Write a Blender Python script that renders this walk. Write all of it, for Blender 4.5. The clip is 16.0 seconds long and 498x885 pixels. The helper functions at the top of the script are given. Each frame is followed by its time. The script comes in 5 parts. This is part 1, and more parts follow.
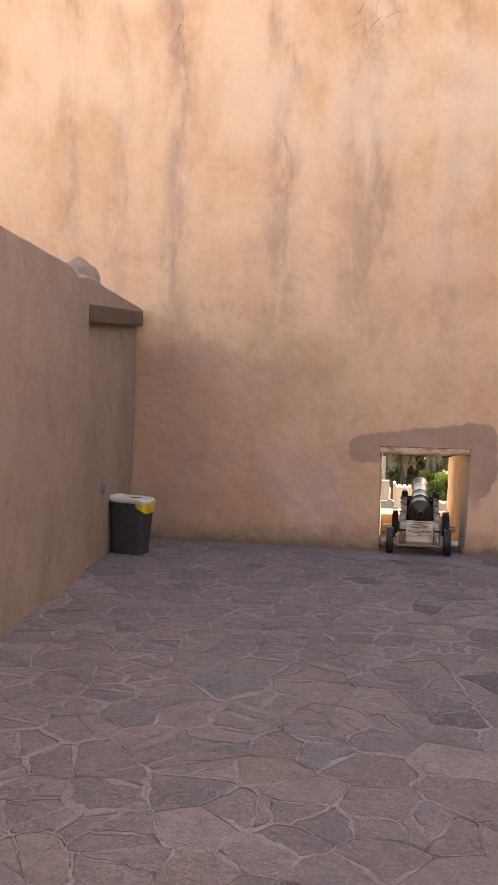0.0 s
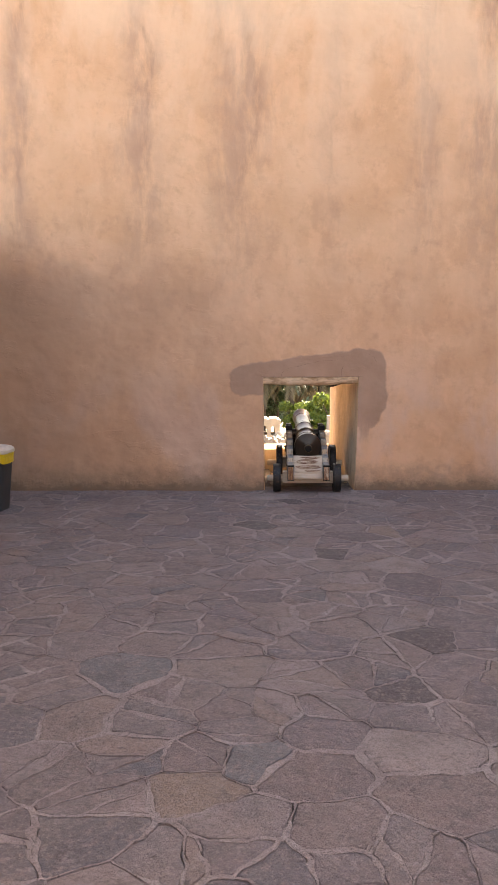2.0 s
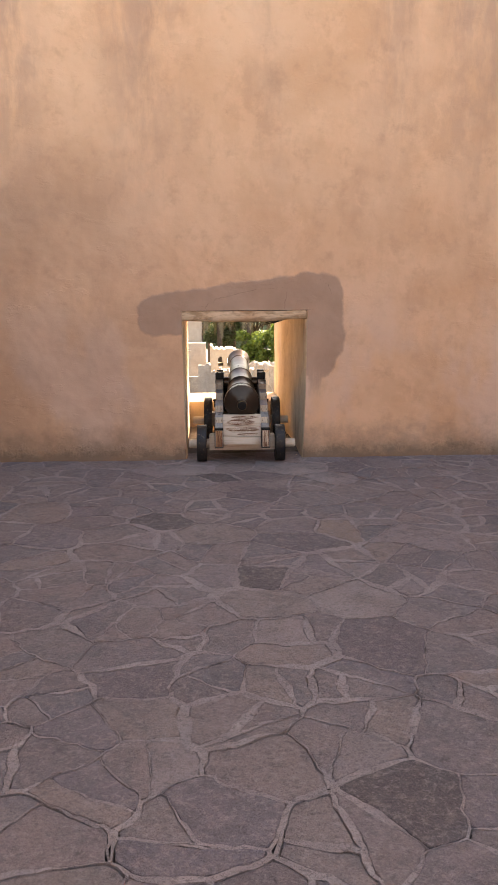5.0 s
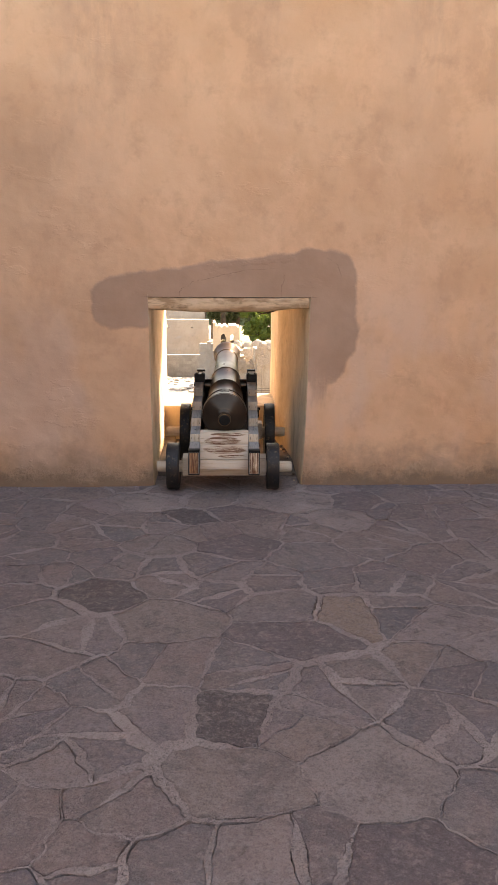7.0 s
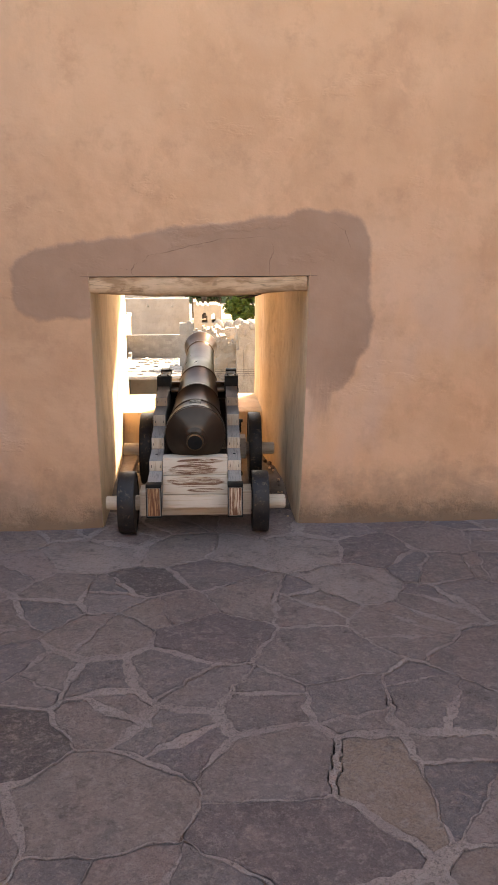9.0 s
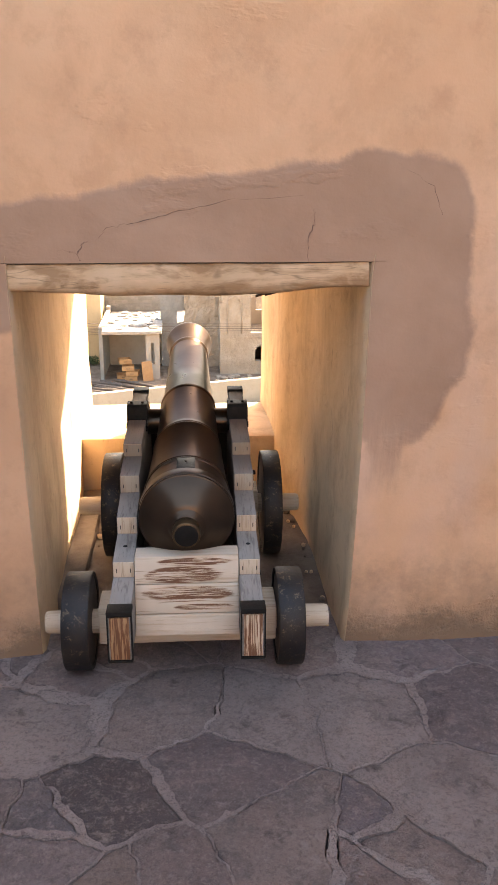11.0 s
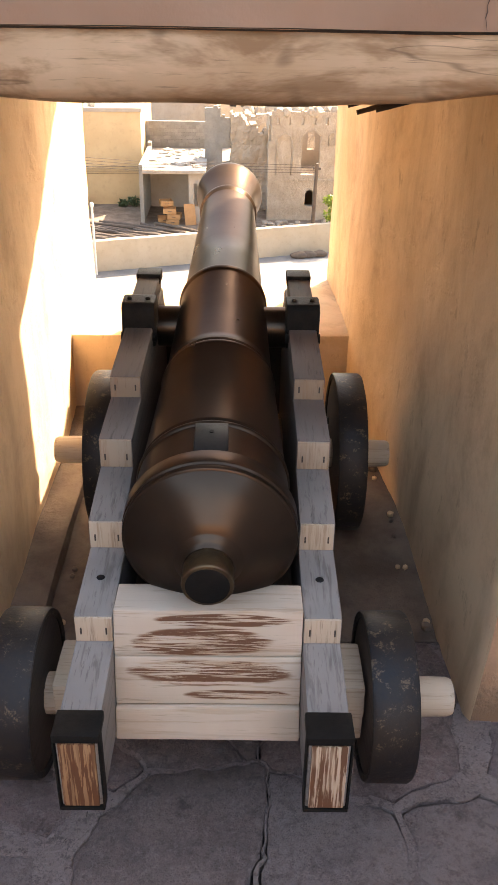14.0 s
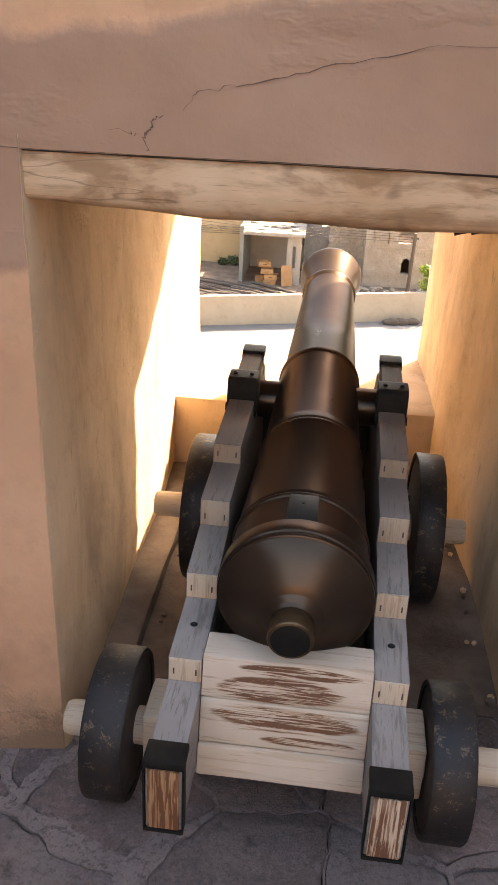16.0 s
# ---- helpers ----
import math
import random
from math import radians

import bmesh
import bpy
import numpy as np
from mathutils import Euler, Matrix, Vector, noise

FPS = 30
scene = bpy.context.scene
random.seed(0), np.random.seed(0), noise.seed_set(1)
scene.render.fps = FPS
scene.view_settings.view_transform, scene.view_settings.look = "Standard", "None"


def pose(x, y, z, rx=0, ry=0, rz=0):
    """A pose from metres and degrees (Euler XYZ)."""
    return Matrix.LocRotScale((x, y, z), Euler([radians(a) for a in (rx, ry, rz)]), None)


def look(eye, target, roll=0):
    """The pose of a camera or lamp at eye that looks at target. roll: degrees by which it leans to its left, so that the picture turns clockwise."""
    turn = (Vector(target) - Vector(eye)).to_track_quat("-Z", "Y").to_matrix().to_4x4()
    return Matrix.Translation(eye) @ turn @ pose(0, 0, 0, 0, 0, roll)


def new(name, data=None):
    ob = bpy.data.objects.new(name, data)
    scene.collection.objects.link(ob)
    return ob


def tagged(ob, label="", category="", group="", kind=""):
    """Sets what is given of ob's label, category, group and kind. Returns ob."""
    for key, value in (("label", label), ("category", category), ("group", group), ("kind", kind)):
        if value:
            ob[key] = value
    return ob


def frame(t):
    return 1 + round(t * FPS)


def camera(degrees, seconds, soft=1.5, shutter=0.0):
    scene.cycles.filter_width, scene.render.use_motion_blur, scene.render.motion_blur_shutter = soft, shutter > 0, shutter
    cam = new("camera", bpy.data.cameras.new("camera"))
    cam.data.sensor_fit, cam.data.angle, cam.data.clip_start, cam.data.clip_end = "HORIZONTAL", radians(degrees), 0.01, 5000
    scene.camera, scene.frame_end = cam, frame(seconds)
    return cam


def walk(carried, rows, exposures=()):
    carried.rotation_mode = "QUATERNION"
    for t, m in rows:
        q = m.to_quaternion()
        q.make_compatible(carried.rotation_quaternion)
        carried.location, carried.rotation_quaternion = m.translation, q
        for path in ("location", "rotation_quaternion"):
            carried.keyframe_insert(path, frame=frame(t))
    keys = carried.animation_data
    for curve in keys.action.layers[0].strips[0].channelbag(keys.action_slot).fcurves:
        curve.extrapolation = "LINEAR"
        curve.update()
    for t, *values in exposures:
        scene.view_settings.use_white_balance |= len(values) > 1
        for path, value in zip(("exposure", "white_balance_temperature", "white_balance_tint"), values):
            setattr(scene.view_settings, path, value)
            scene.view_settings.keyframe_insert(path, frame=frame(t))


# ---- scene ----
# ---- camera and walk ----
SKY, SUN = 0.15, 4.5
cam = camera(33.1, 16.0)
PATH = [
    (0, (0.148, -0.51, 1.695), (-0.191, 1.46, 1.62), 1.7),
    (0.5, (0.052, -0.293, 1.688), (-0.249, 1.684, 1.66), 1.4),
    (1, (-0.027, -0.043, 1.688), (-0.128, 1.952, 1.598), 2.6),
    (1.5, (-0.186, 0.147, 1.685), (-0.192, 2.139, 1.503), 1.6),
    (2, (-0.158, 0.423, 1.636), (-0.16, 2.411, 1.412), -0.1),
    (2.5, (-0.043, 0.74, 1.622), (-0.017, 2.721, 1.35), -0.9),
    (3, (-0.014, 1.089, 1.605), (0.094, 3.063, 1.305), -0.7),
    (3.5, (0.074, 1.44, 1.616), (0.227, 3.41, 1.309), 0.1),
    (4, (0.193, 1.85, 1.645), (0.335, 3.818, 1.318), 0.7),
    (4.5, (0.203, 2.28, 1.626), (0.303, 4.245, 1.264), -0.2),
    (6.8, (0.424, 4.11, 1.596), (0.494, 6.06, 1.15), -0.1),
    (7, (0.436, 4.3, 1.618), (0.518, 6.249, 1.17), 0.4),
    (7.5, (0.407, 4.671, 1.602), (0.474, 6.616, 1.141), 0.3),
    (8, (0.415, 5.017, 1.588), (0.486, 6.962, 1.129), -0.8),
    (8.5, (0.519, 5.479, 1.55), (0.624, 7.423, 1.091), -0.7),
    (8.7, (0.52, 5.58, 1.544), (0.635, 7.52, 1.073), -0.2),
    (10.8, (0.487, 7.323, 1.573), (0.627, 9.224, 0.967), 0.4),
    (11, (0.491, 7.448, 1.565), (0.654, 9.345, 0.952), 0.2),
    (11.5, (0.551, 7.889, 1.512), (0.714, 9.756, 0.814), 0.4),
    (12, (0.518, 8.266, 1.464), (0.631, 10.09, 0.651), 1.0),
    (12.5, (0.476, 8.647, 1.371), (0.595, 10.418, 0.45), 0.7),
    (13, (0.519, 8.784, 1.31), (0.624, 10.515, 0.314), 0.5),
    (13.5, (0.543, 8.759, 1.354), (0.61, 10.508, 0.385), 0.5),
    (14, (0.528, 8.726, 1.351), (0.589, 10.488, 0.406), 1.0),
    (14.5, (0.504, 8.729, 1.333), (0.557, 10.478, 0.363), 1.1),
    (15, (0.497, 8.728, 1.337), (0.543, 10.471, 0.358), 1.4),
    (15.5, (0.531, 8.685, 1.378), (0.542, 10.453, 0.444), 1.7),
    (16, (0.502, 8.574, 1.457), (0.367, 10.39, 0.629), 2.8),
]
EXPOSURES = [(0, 2.3, 7900, 13), (2.5, 2.5, 8100, 13), (4.5, 2.54, 8250, 13), (7, 2.55, 8600, 11), (7.5, 2.67, 8600, 11), (8.5, 2.55, 8500, 11), (11, 2.84, 8450, 12), (12, 2.84, 8450, 12), (12.5, 2.66, 8300, 12), (13.2, 2.73, 8350, 12), (14.5, 2.71, 8350, 12), (16, 2.67, 8400, 12)]
walk(cam, [(t, look(eye, target, roll)) for t, eye, target, roll in PATH], EXPOSURES)


# ---- world, sun, exposure ----
SUN_WAY = Vector((0.7, 1.0, 1.0)).normalized()
world = bpy.data.worlds.new("sky")
scene.world = world
world.use_nodes = True
sky = world.node_tree.nodes.new("ShaderNodeTexSky")
sky.sky_type = "NISHITA"
sky.sun_disc = False
sky.sun_elevation = math.asin(SUN_WAY.z)
sky.sun_rotation = math.atan2(SUN_WAY.x, SUN_WAY.y)
sky.dust_density = 3.0
world.node_tree.links.new(sky.outputs[0], world.node_tree.nodes["Background"].inputs[0])
world.node_tree.nodes["Background"].inputs[1].default_value = SKY
sun = new("sun", bpy.data.lights.new("sun", "SUN"))
sun.data.energy, sun.data.angle, sun.data.color = SUN, radians(0.5), (1.0, 0.94, 0.85)
sun.matrix_world = look(SUN_WAY * 60, (0, 0, 0))


# ---- node helpers ----
class Nodes:
    def __init__(self, name, rough=0.9, metal=0.0):
        self.m = bpy.data.materials.new(name)
        self.m.use_nodes = True
        self.t = self.m.node_tree
        self.b = self.t.nodes["Principled BSDF"]
        self.b.inputs["Roughness"].default_value = rough
        self.b.inputs["Metallic"].default_value = metal
        self.xyz = self.t.nodes.new("ShaderNodeTexCoord").outputs["Object"]

    def put(self, socket, value):
        if isinstance(value, bpy.types.NodeSocket):
            self.t.links.new(value, socket)
        elif isinstance(value, tuple) and len(value) == 3 and len(socket.default_value) == 4:
            socket.default_value = (*value, 1)
        else:
            socket.default_value = value

    def math(self, op, a, b=0.0, clamp=False):
        n = self.t.nodes.new("ShaderNodeMath")
        n.operation, n.use_clamp = op, clamp
        self.put(n.inputs[0], a)
        self.put(n.inputs[1], b)
        return n.outputs[0]

    def split(self, v=None):
        n = self.t.nodes.new("ShaderNodeSeparateXYZ")
        self.put(n.inputs[0], v or self.xyz)
        return n.outputs

    def scaled(self, x, y, z, v=None, move=(0, 0, 0)):
        n = self.t.nodes.new("ShaderNodeMapping")
        self.put(n.inputs[0], v or self.xyz)
        n.inputs["Scale"].default_value = (x, y, z)
        n.inputs["Location"].default_value = move
        return n.outputs[0]

    def noise(self, scale, detail=4.0, rough=0.6, v=None, bend=0.0):
        n = self.t.nodes.new("ShaderNodeTexNoise")
        self.put(n.inputs["Vector"], v or self.xyz)
        n.inputs["Scale"].default_value, n.inputs["Detail"].default_value = scale, detail
        n.inputs["Roughness"].default_value, n.inputs["Distortion"].default_value = rough, bend
        return n.outputs[0]

    def step(self, value, lo, hi):
        n = self.t.nodes.new("ShaderNodeMapRange")
        n.interpolation_type = "SMOOTHSTEP"
        self.put(n.inputs[0], value)
        n.inputs[1].default_value, n.inputs[2].default_value = lo, hi
        return n.outputs[0]

    def mix(self, f, a, b):
        n = self.t.nodes.new("ShaderNodeMix")
        n.data_type = "RGBA"
        self.put(n.inputs[0], f)
        self.put(n.inputs[6], a)
        self.put(n.inputs[7], b)
        return n.outputs[2]

    def chance(self):
        return self.t.nodes.new("ShaderNodeObjectInfo").outputs["Random"]

    def island(self):
        return self.t.nodes.new("ShaderNodeNewGeometry").outputs["Random Per Island"]

    def colour(self, c):
        self.put(self.b.inputs["Base Color"], c)
        return self

    def rough(self, r):
        self.put(self.b.inputs["Roughness"], r)
        return self

    def bump(self, height, strength=0.3, distance=0.01):
        n = self.t.nodes.new("ShaderNodeBump")
        n.inputs["Strength"].default_value, n.inputs["Distance"].default_value = strength, distance
        self.put(n.inputs["Height"], height)
        if self.b.inputs["Normal"].links:
            self.put(n.inputs["Normal"], self.b.inputs["Normal"].links[0].from_socket)
        self.put(self.b.inputs["Normal"], n.outputs[0])
        return self


def rounded_box(k, x, z, cx, cz, hx, hz, r):
    """Signed distance of the points (x, z) from a rounded rectangle."""
    dx = k.math("MAXIMUM", k.math("SUBTRACT", k.math("ABSOLUTE", k.math("SUBTRACT", x, cx)), hx - r), 0.0)
    dz = k.math("MAXIMUM", k.math("SUBTRACT", k.math("ABSOLUTE", k.math("SUBTRACT", z, cz)), hz - r), 0.0)
    return k.math("SUBTRACT", k.math("SQRT", k.math("ADD", k.math("MULTIPLY", dx, dx), k.math("MULTIPLY", dz, dz))), r)


def plaster(name, a, b, stain, big_wall=False, runs=0.0):
    """Hand-smeared mud plaster, with stains; the big wall also has run marks and the repaired patch round its opening."""
    k = Nodes(name, 0.93)
    c = k.mix(k.step(k.noise(1.1, 5, 0.6, bend=0.15), 0.35, 0.65), a, b)
    c = k.mix(k.math("MULTIPLY", k.step(k.noise(4.5, 6, 0.72), 0.48, 0.72), 0.65), c, stain)
    smear = k.noise(1.6, 6, 0.66, k.scaled(1.3, 1.3, 0.7), 0.15)
    c = k.mix(k.math("MULTIPLY", k.step(smear, 0.5, 0.72), 0.5), c, stain)
    light = k.noise(2.6, 6, 0.72, k.scaled(1.0, 1.0, 0.75, None, (7, 3, 5)), 0.2)
    c = k.mix(k.math("MULTIPLY", k.step(light, 0.5, 0.62), 0.6), c, (a[0] * 1.14, a[1] * 1.18, a[2] * 1.24))
    c = k.mix(k.math("MULTIPLY", k.step(k.noise(38, 3, 0.7), 0.55, 0.8), 0.25), c, (a[0] * 1.15, a[1] * 1.2, a[2] * 1.25))
    if runs:
        # brown runs down the face
        run = k.step(k.noise(1.7, 6, 0.66, k.scaled(1.8, 1.8, 0.55), 0.5), 0.44, 0.74)
        c = k.mix(k.math("MULTIPLY", run, runs), c, tuple(q * 0.62 for q in stain))
        rub = k.step(k.noise(11, 6, 0.75, k.scaled(1.4, 1.4, 0.7)), 0.58, 0.7)
        c = k.mix(k.math("MULTIPLY", rub, runs * 0.7), c, tuple(q * 0.5 for q in stain))
    if big_wall:
        x, _, z = k.split()
        wob = k.math("MULTIPLY", k.math("SUBTRACT", k.noise(0.8, 4, 0.6), 0.5), 0.9)
        wx = k.math("ADD", x, wob)
        high = k.step(z, 1.2, 4.4)
        higher = k.step(z, 1.9, 5.0)
        grain = k.step(k.noise(3.0, 5, 0.7, k.scaled(1.5, 1.0, 0.45), 0.3), 0.3, 0.62)
        rag = k.step(k.noise(2.2, 6, 0.75, k.scaled(2.4, 1.0, 0.5, None, (2, 0, 9)), 0.2), 0.42, 0.6)
        for at, wide, deep in ((-4.1, 0.12, 0.5), (-3.5, 0.09, 0.5), (-2.76, 0.14, 0.9), (-1.35, 0.15, 0.8), (-0.28, 0.24, 0.8), (0.75, 0.1, 0.4), (1.8, 0.16, 0.6), (2.5, 0.2, 0.8), (3.6, 0.2, 0.7)):
            d = k.math("ABSOLUTE", k.math("SUBTRACT", wx, at))
            f = k.math("MULTIPLY", k.math("SUBTRACT", 1.0, k.step(d, 0.0, 2.3 * wide)), k.math("MULTIPLY", high, grain))
            c = k.mix(k.math("MULTIPLY", f, deep), c, (0.42, 0.245, 0.16))
            core = k.math("SUBTRACT", 1.0, k.step(k.math("ABSOLUTE", k.math("SUBTRACT", wx, at + 0.5 * wide)), 0.0, 0.38 * wide))
            core = k.math("MULTIPLY", core, k.math("MULTIPLY", higher, rag))
            c = k.mix(k.math("MULTIPLY", core, deep * 0.75), c, (0.34, 0.185, 0.115))
        pale = k.step(k.noise(0.7, 4, 0.55, k.scaled(1.4, 1, 0.8)), 0.5, 0.62)
        low = k.math("MULTIPLY", pale, k.math("SUBTRACT", 1.0, k.step(z, 0.6, 1.9)))
        c = k.mix(k.math("MULTIPLY", low, 0.5), c, (0.66, 0.47, 0.37))
        # darker patch low in the corner
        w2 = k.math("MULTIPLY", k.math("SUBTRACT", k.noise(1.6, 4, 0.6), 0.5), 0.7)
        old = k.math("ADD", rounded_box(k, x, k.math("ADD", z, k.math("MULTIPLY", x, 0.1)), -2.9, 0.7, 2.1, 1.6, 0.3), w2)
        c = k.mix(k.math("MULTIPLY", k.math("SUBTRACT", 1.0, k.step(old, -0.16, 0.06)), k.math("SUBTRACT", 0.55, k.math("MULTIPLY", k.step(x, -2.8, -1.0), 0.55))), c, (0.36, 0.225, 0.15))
        # broad soft shade over the lower left wall, put into its colour
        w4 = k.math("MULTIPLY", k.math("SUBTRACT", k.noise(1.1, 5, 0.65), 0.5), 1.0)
        low_shade = k.math("ADD", rounded_box(k, k.math("ADD", x, k.math("MULTIPLY", z, 0.35)), z, -2.3, 0.9, 2.9, 1.85, 0.5), w4)
        c = k.mix(k.math("MULTIPLY", k.math("SUBTRACT", 1.0, k.step(low_shade, -1.2, 0.15)), 0.62), c, (0.37, 0.225, 0.145))
        # pale washes, stronger higher up: the upper wall's extra light put in its colour
        top_light = k.step(k.noise(0.9, 5, 0.62, k.scaled(1.3, 1, 0.6, None, (3, 0, 1)), 0.3), 0.36, 0.6)
        c = k.mix(k.math("MULTIPLY", k.math("MULTIPLY", top_light, k.step(z, 2.6, 6.2)), 0.75), c, (0.82, 0.56, 0.375))
        # splash dirt at the foot
        foot = k.math("ADD", z, k.math("MULTIPLY", k.math("SUBTRACT", k.noise(3.2, 6, 0.75), 0.5), 0.6))
        c = k.mix(k.math("MULTIPLY", k.math("SUBTRACT", 1.0, k.step(foot, 0.0, 0.4)), 0.85), c, (0.25, 0.16, 0.1))
        crust = k.math("ADD", z, k.math("MULTIPLY", k.math("SUBTRACT", k.noise(6.5, 6, 0.8), 0.5), 0.42))
        c = k.mix(k.math("MULTIPLY", k.math("SUBTRACT", 1.0, k.step(crust, 0.02, 0.12)), 0.8), c, (0.2, 0.125, 0.075))
        k.bump(k.math("SUBTRACT", 1.0, k.step(crust, 0.0, 0.15)), 0.6, 0.02)
        # the repaired patch
        w3 = k.math("MULTIPLY", k.math("SUBTRACT", k.noise(4.0, 6, 0.62), 0.5), 0.13)
        lean = k.math("SUBTRACT", z, k.math("MULTIPLY", x, 0.135))
        d = rounded_box(k, x, lean, 0.42, 1.32, 0.79, 0.16, 0.1)
        for box in ((-0.14, 1.275, 0.22, 0.165, 0.12), (1.2, 1.24, 0.2, 0.39, 0.18), (1.19, 0.92, 0.15, 0.2, 0.14), (1.16, 0.72, 0.05, 0.2, 0.05)):
            d = k.math("MINIMUM", d, rounded_box(k, x, z, *box))
        d = k.math("ADD", d, w3)
        patch = k.math("SUBTRACT", 1.0, k.step(d, -0.016, 0.014))
        fade = k.math("ADD", z, k.math("MULTIPLY", k.math("SUBTRACT", k.noise(5.0, 5, 0.7, k.scaled(2.2, 1, 0.35)), 0.5), 0.5))
        patch = k.math("MULTIPLY", patch, k.step(fade, 0.5, 0.82))
        rim = k.math("SUBTRACT", 1.0, k.step(k.math("ABSOLUTE", d), 0.0, 0.03))
        pc = k.mix(k.step(k.noise(2.5, 4, 0.6), 0.3, 0.7), (0.35, 0.206, 0.133), (0.43, 0.266, 0.178))
        pc = k.mix(k.math("MULTIPLY", rim, 0.3), pc, (0.29, 0.18, 0.13))
        c = k.mix(k.math("MULTIPLY", patch, 0.86), c, pc)
        k.bump(patch, 0.4, 0.006)
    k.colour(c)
    k.bump(k.noise(1.7, 3, 0.5, None, 0.2), 0.6, 0.08)
    k.bump(k.noise(6.5, 4, 0.55, k.scaled(0.8, 0.8, 1.2), 0.15), 0.3, 0.02)
    ridge = k.step(k.noise(4.2, 5, 0.6, k.scaled(0.7, 0.7, 1.5)), 0.6, 0.66)
    k.bump(ridge, 0.25, 0.006)
    k.bump(k.noise(90, 3, 0.7), 0.25, 0.003)
    return k.m


def simple(name, a, b, scale=6.0, rough=0.8, metal=0.0, bump=0.2, fine=60.0, depth=0.004, vary=0.0):
    """A plain surface with two tones at two scales and fine relief."""
    k = Nodes(name, rough, metal)
    c = k.mix(k.step(k.noise(scale, 5, 0.65), 0.35, 0.68), a, b)
    c = k.mix(k.math("MULTIPLY", k.step(k.noise(fine, 3, 0.7), 0.5, 0.75), 0.3), c, tuple(v * 0.62 for v in a))
    if vary:
        c = k.mix(k.math("MULTIPLY", k.chance(), vary), c, tuple(v * 0.45 for v in a))
    k.colour(c)
    k.rough(k.math("ADD", rough - 0.08, k.math("MULTIPLY", k.noise(scale * 2, 3), 0.16)))
    k.bump(k.noise(fine, 5, 0.7), bump, depth)
    return k.m


def timber(name, a, b, dark, along="y", burnt=0.0, rough=0.75, ring=9.0, blotch=0.0, worn=None, marks=()):
    """Sawn timber with grain along one axis; burnt: how much of the grain is scorched."""
    k = Nodes(name, rough)
    s = {"x": (0.05, 1, 1), "y": (1, 0.05, 1), "z": (1, 1, 0.05)}[along]
    v = k.scaled(*(q * 26 for q in s))
    g = k.noise(ring * 0.35, 5, 0.65, v, 0.4)
    c = k.mix(k.step(k.noise(5, 3), 0.3, 0.7), a, b)
    if worn:
        # browner and darker towards the front
        c = k.mix(k.math("MULTIPLY", k.step(k.split()[1], 0.3, 0.75), 0.8), c, worn)
    c = k.mix(k.math("MULTIPLY", k.step(g, 0.5, 0.66), 0.55), c, dark)
    c = k.mix(k.math("MULTIPLY", k.step(k.noise(3.2, 4, 0.7, k.scaled(*(q * 60 for q in s))), 0.58, 0.7), 0.5), c, tuple(q * 0.5 for q in dark))
    if blotch:
        spots = k.step(k.noise(6.0, 5, 0.66, k.scaled(*(0.75 if q < 1 else 2.2 for q in s)), 0.5), 0.44, 0.62)
        c = k.mix(k.math("MULTIPLY", spots, blotch), c, dark)
        bleach = k.step(k.noise(5.0, 5, 0.7, k.scaled(*(0.6 if q < 1 else 2.6 for q in s), None, (4, 2, 8)), 0.3), 0.52, 0.68)
        c = k.mix(k.math("MULTIPLY", bleach, 0.45), c, tuple(q * 1.25 for q in a))
        split_line = k.step(k.math("ABSOLUTE", k.math("SUBTRACT", k.noise(2.2, 3, 0.5, k.scaled(*(0.5 if q < 1 else 5.0 for q in s)), 0.2), 0.5)), 0.0, 0.006)
        c = k.mix(k.math("MULTIPLY", k.math("SUBTRACT", 1.0, split_line), 0.5), c, tuple(q * 0.4 for q in dark))
        knots = k.step(k.noise(13.0, 1, 0.5, k.scaled(*(0.8 if q < 1 else 1.3 for q in s))), 0.66, 0.72)
        c = k.mix(k.math("MULTIPLY", knots, blotch * 0.7), c, tuple(q * 0.6 for q in dark))
    if burnt:
        w = k.noise(1.6, 4, 0.6, k.scaled(*(q * 95 for q in s)), 0.25)
        where = k.step(k.noise(6.5, 3, 0.6, k.scaled(*(max(q, 0.4) for q in s))), 0.5 - 0.1 * burnt, 0.58 - 0.1 * burnt)
        if marks:
            # scorched lens shapes along the boards
            x, _, z = k.split()
            where = 0.0
            wob = k.math("MULTIPLY", k.math("SUBTRACT", k.noise(9.0, 4, 0.6, k.scaled(0.6, 1, 2.0)), 0.5), 1.5)
            for cx, cz, hx, hz in marks:
                dx = k.math("ABSOLUTE", k.math("DIVIDE", k.math("SUBTRACT", x, cx), hx))
                dz = k.math("ABSOLUTE", k.math("DIVIDE", k.math("SUBTRACT", z, cz), hz))
                r = k.math("ADD", k.math("ADD", k.math("MULTIPLY", dx, dx), k.math("MULTIPLY", dz, dz)), wob)
                where = k.math("MAXIMUM", where, k.math("SUBTRACT", 1.0, k.step(r, 0.75, 1.1)))
            w = k.noise(1.5, 5, 0.68, k.scaled(5.0, 1.0, 130.0), 0.9)
        c = k.mix(k.math("MULTIPLY", k.math("MULTIPLY", k.step(w, 0.38, 0.52), where), 0.5), c, (0.42, 0.21, 0.09))
        c = k.mix(k.math("MULTIPLY", k.math("MULTIPLY", k.step(w, 0.46, 0.51), where), 0.92), c, (0.14, 0.05, 0.02))
    k.colour(c)
    k.bump(g, 0.35, 0.003)
    k.bump(k.noise(120, 3, 0.7), 0.15, 0.001)
    return k.m


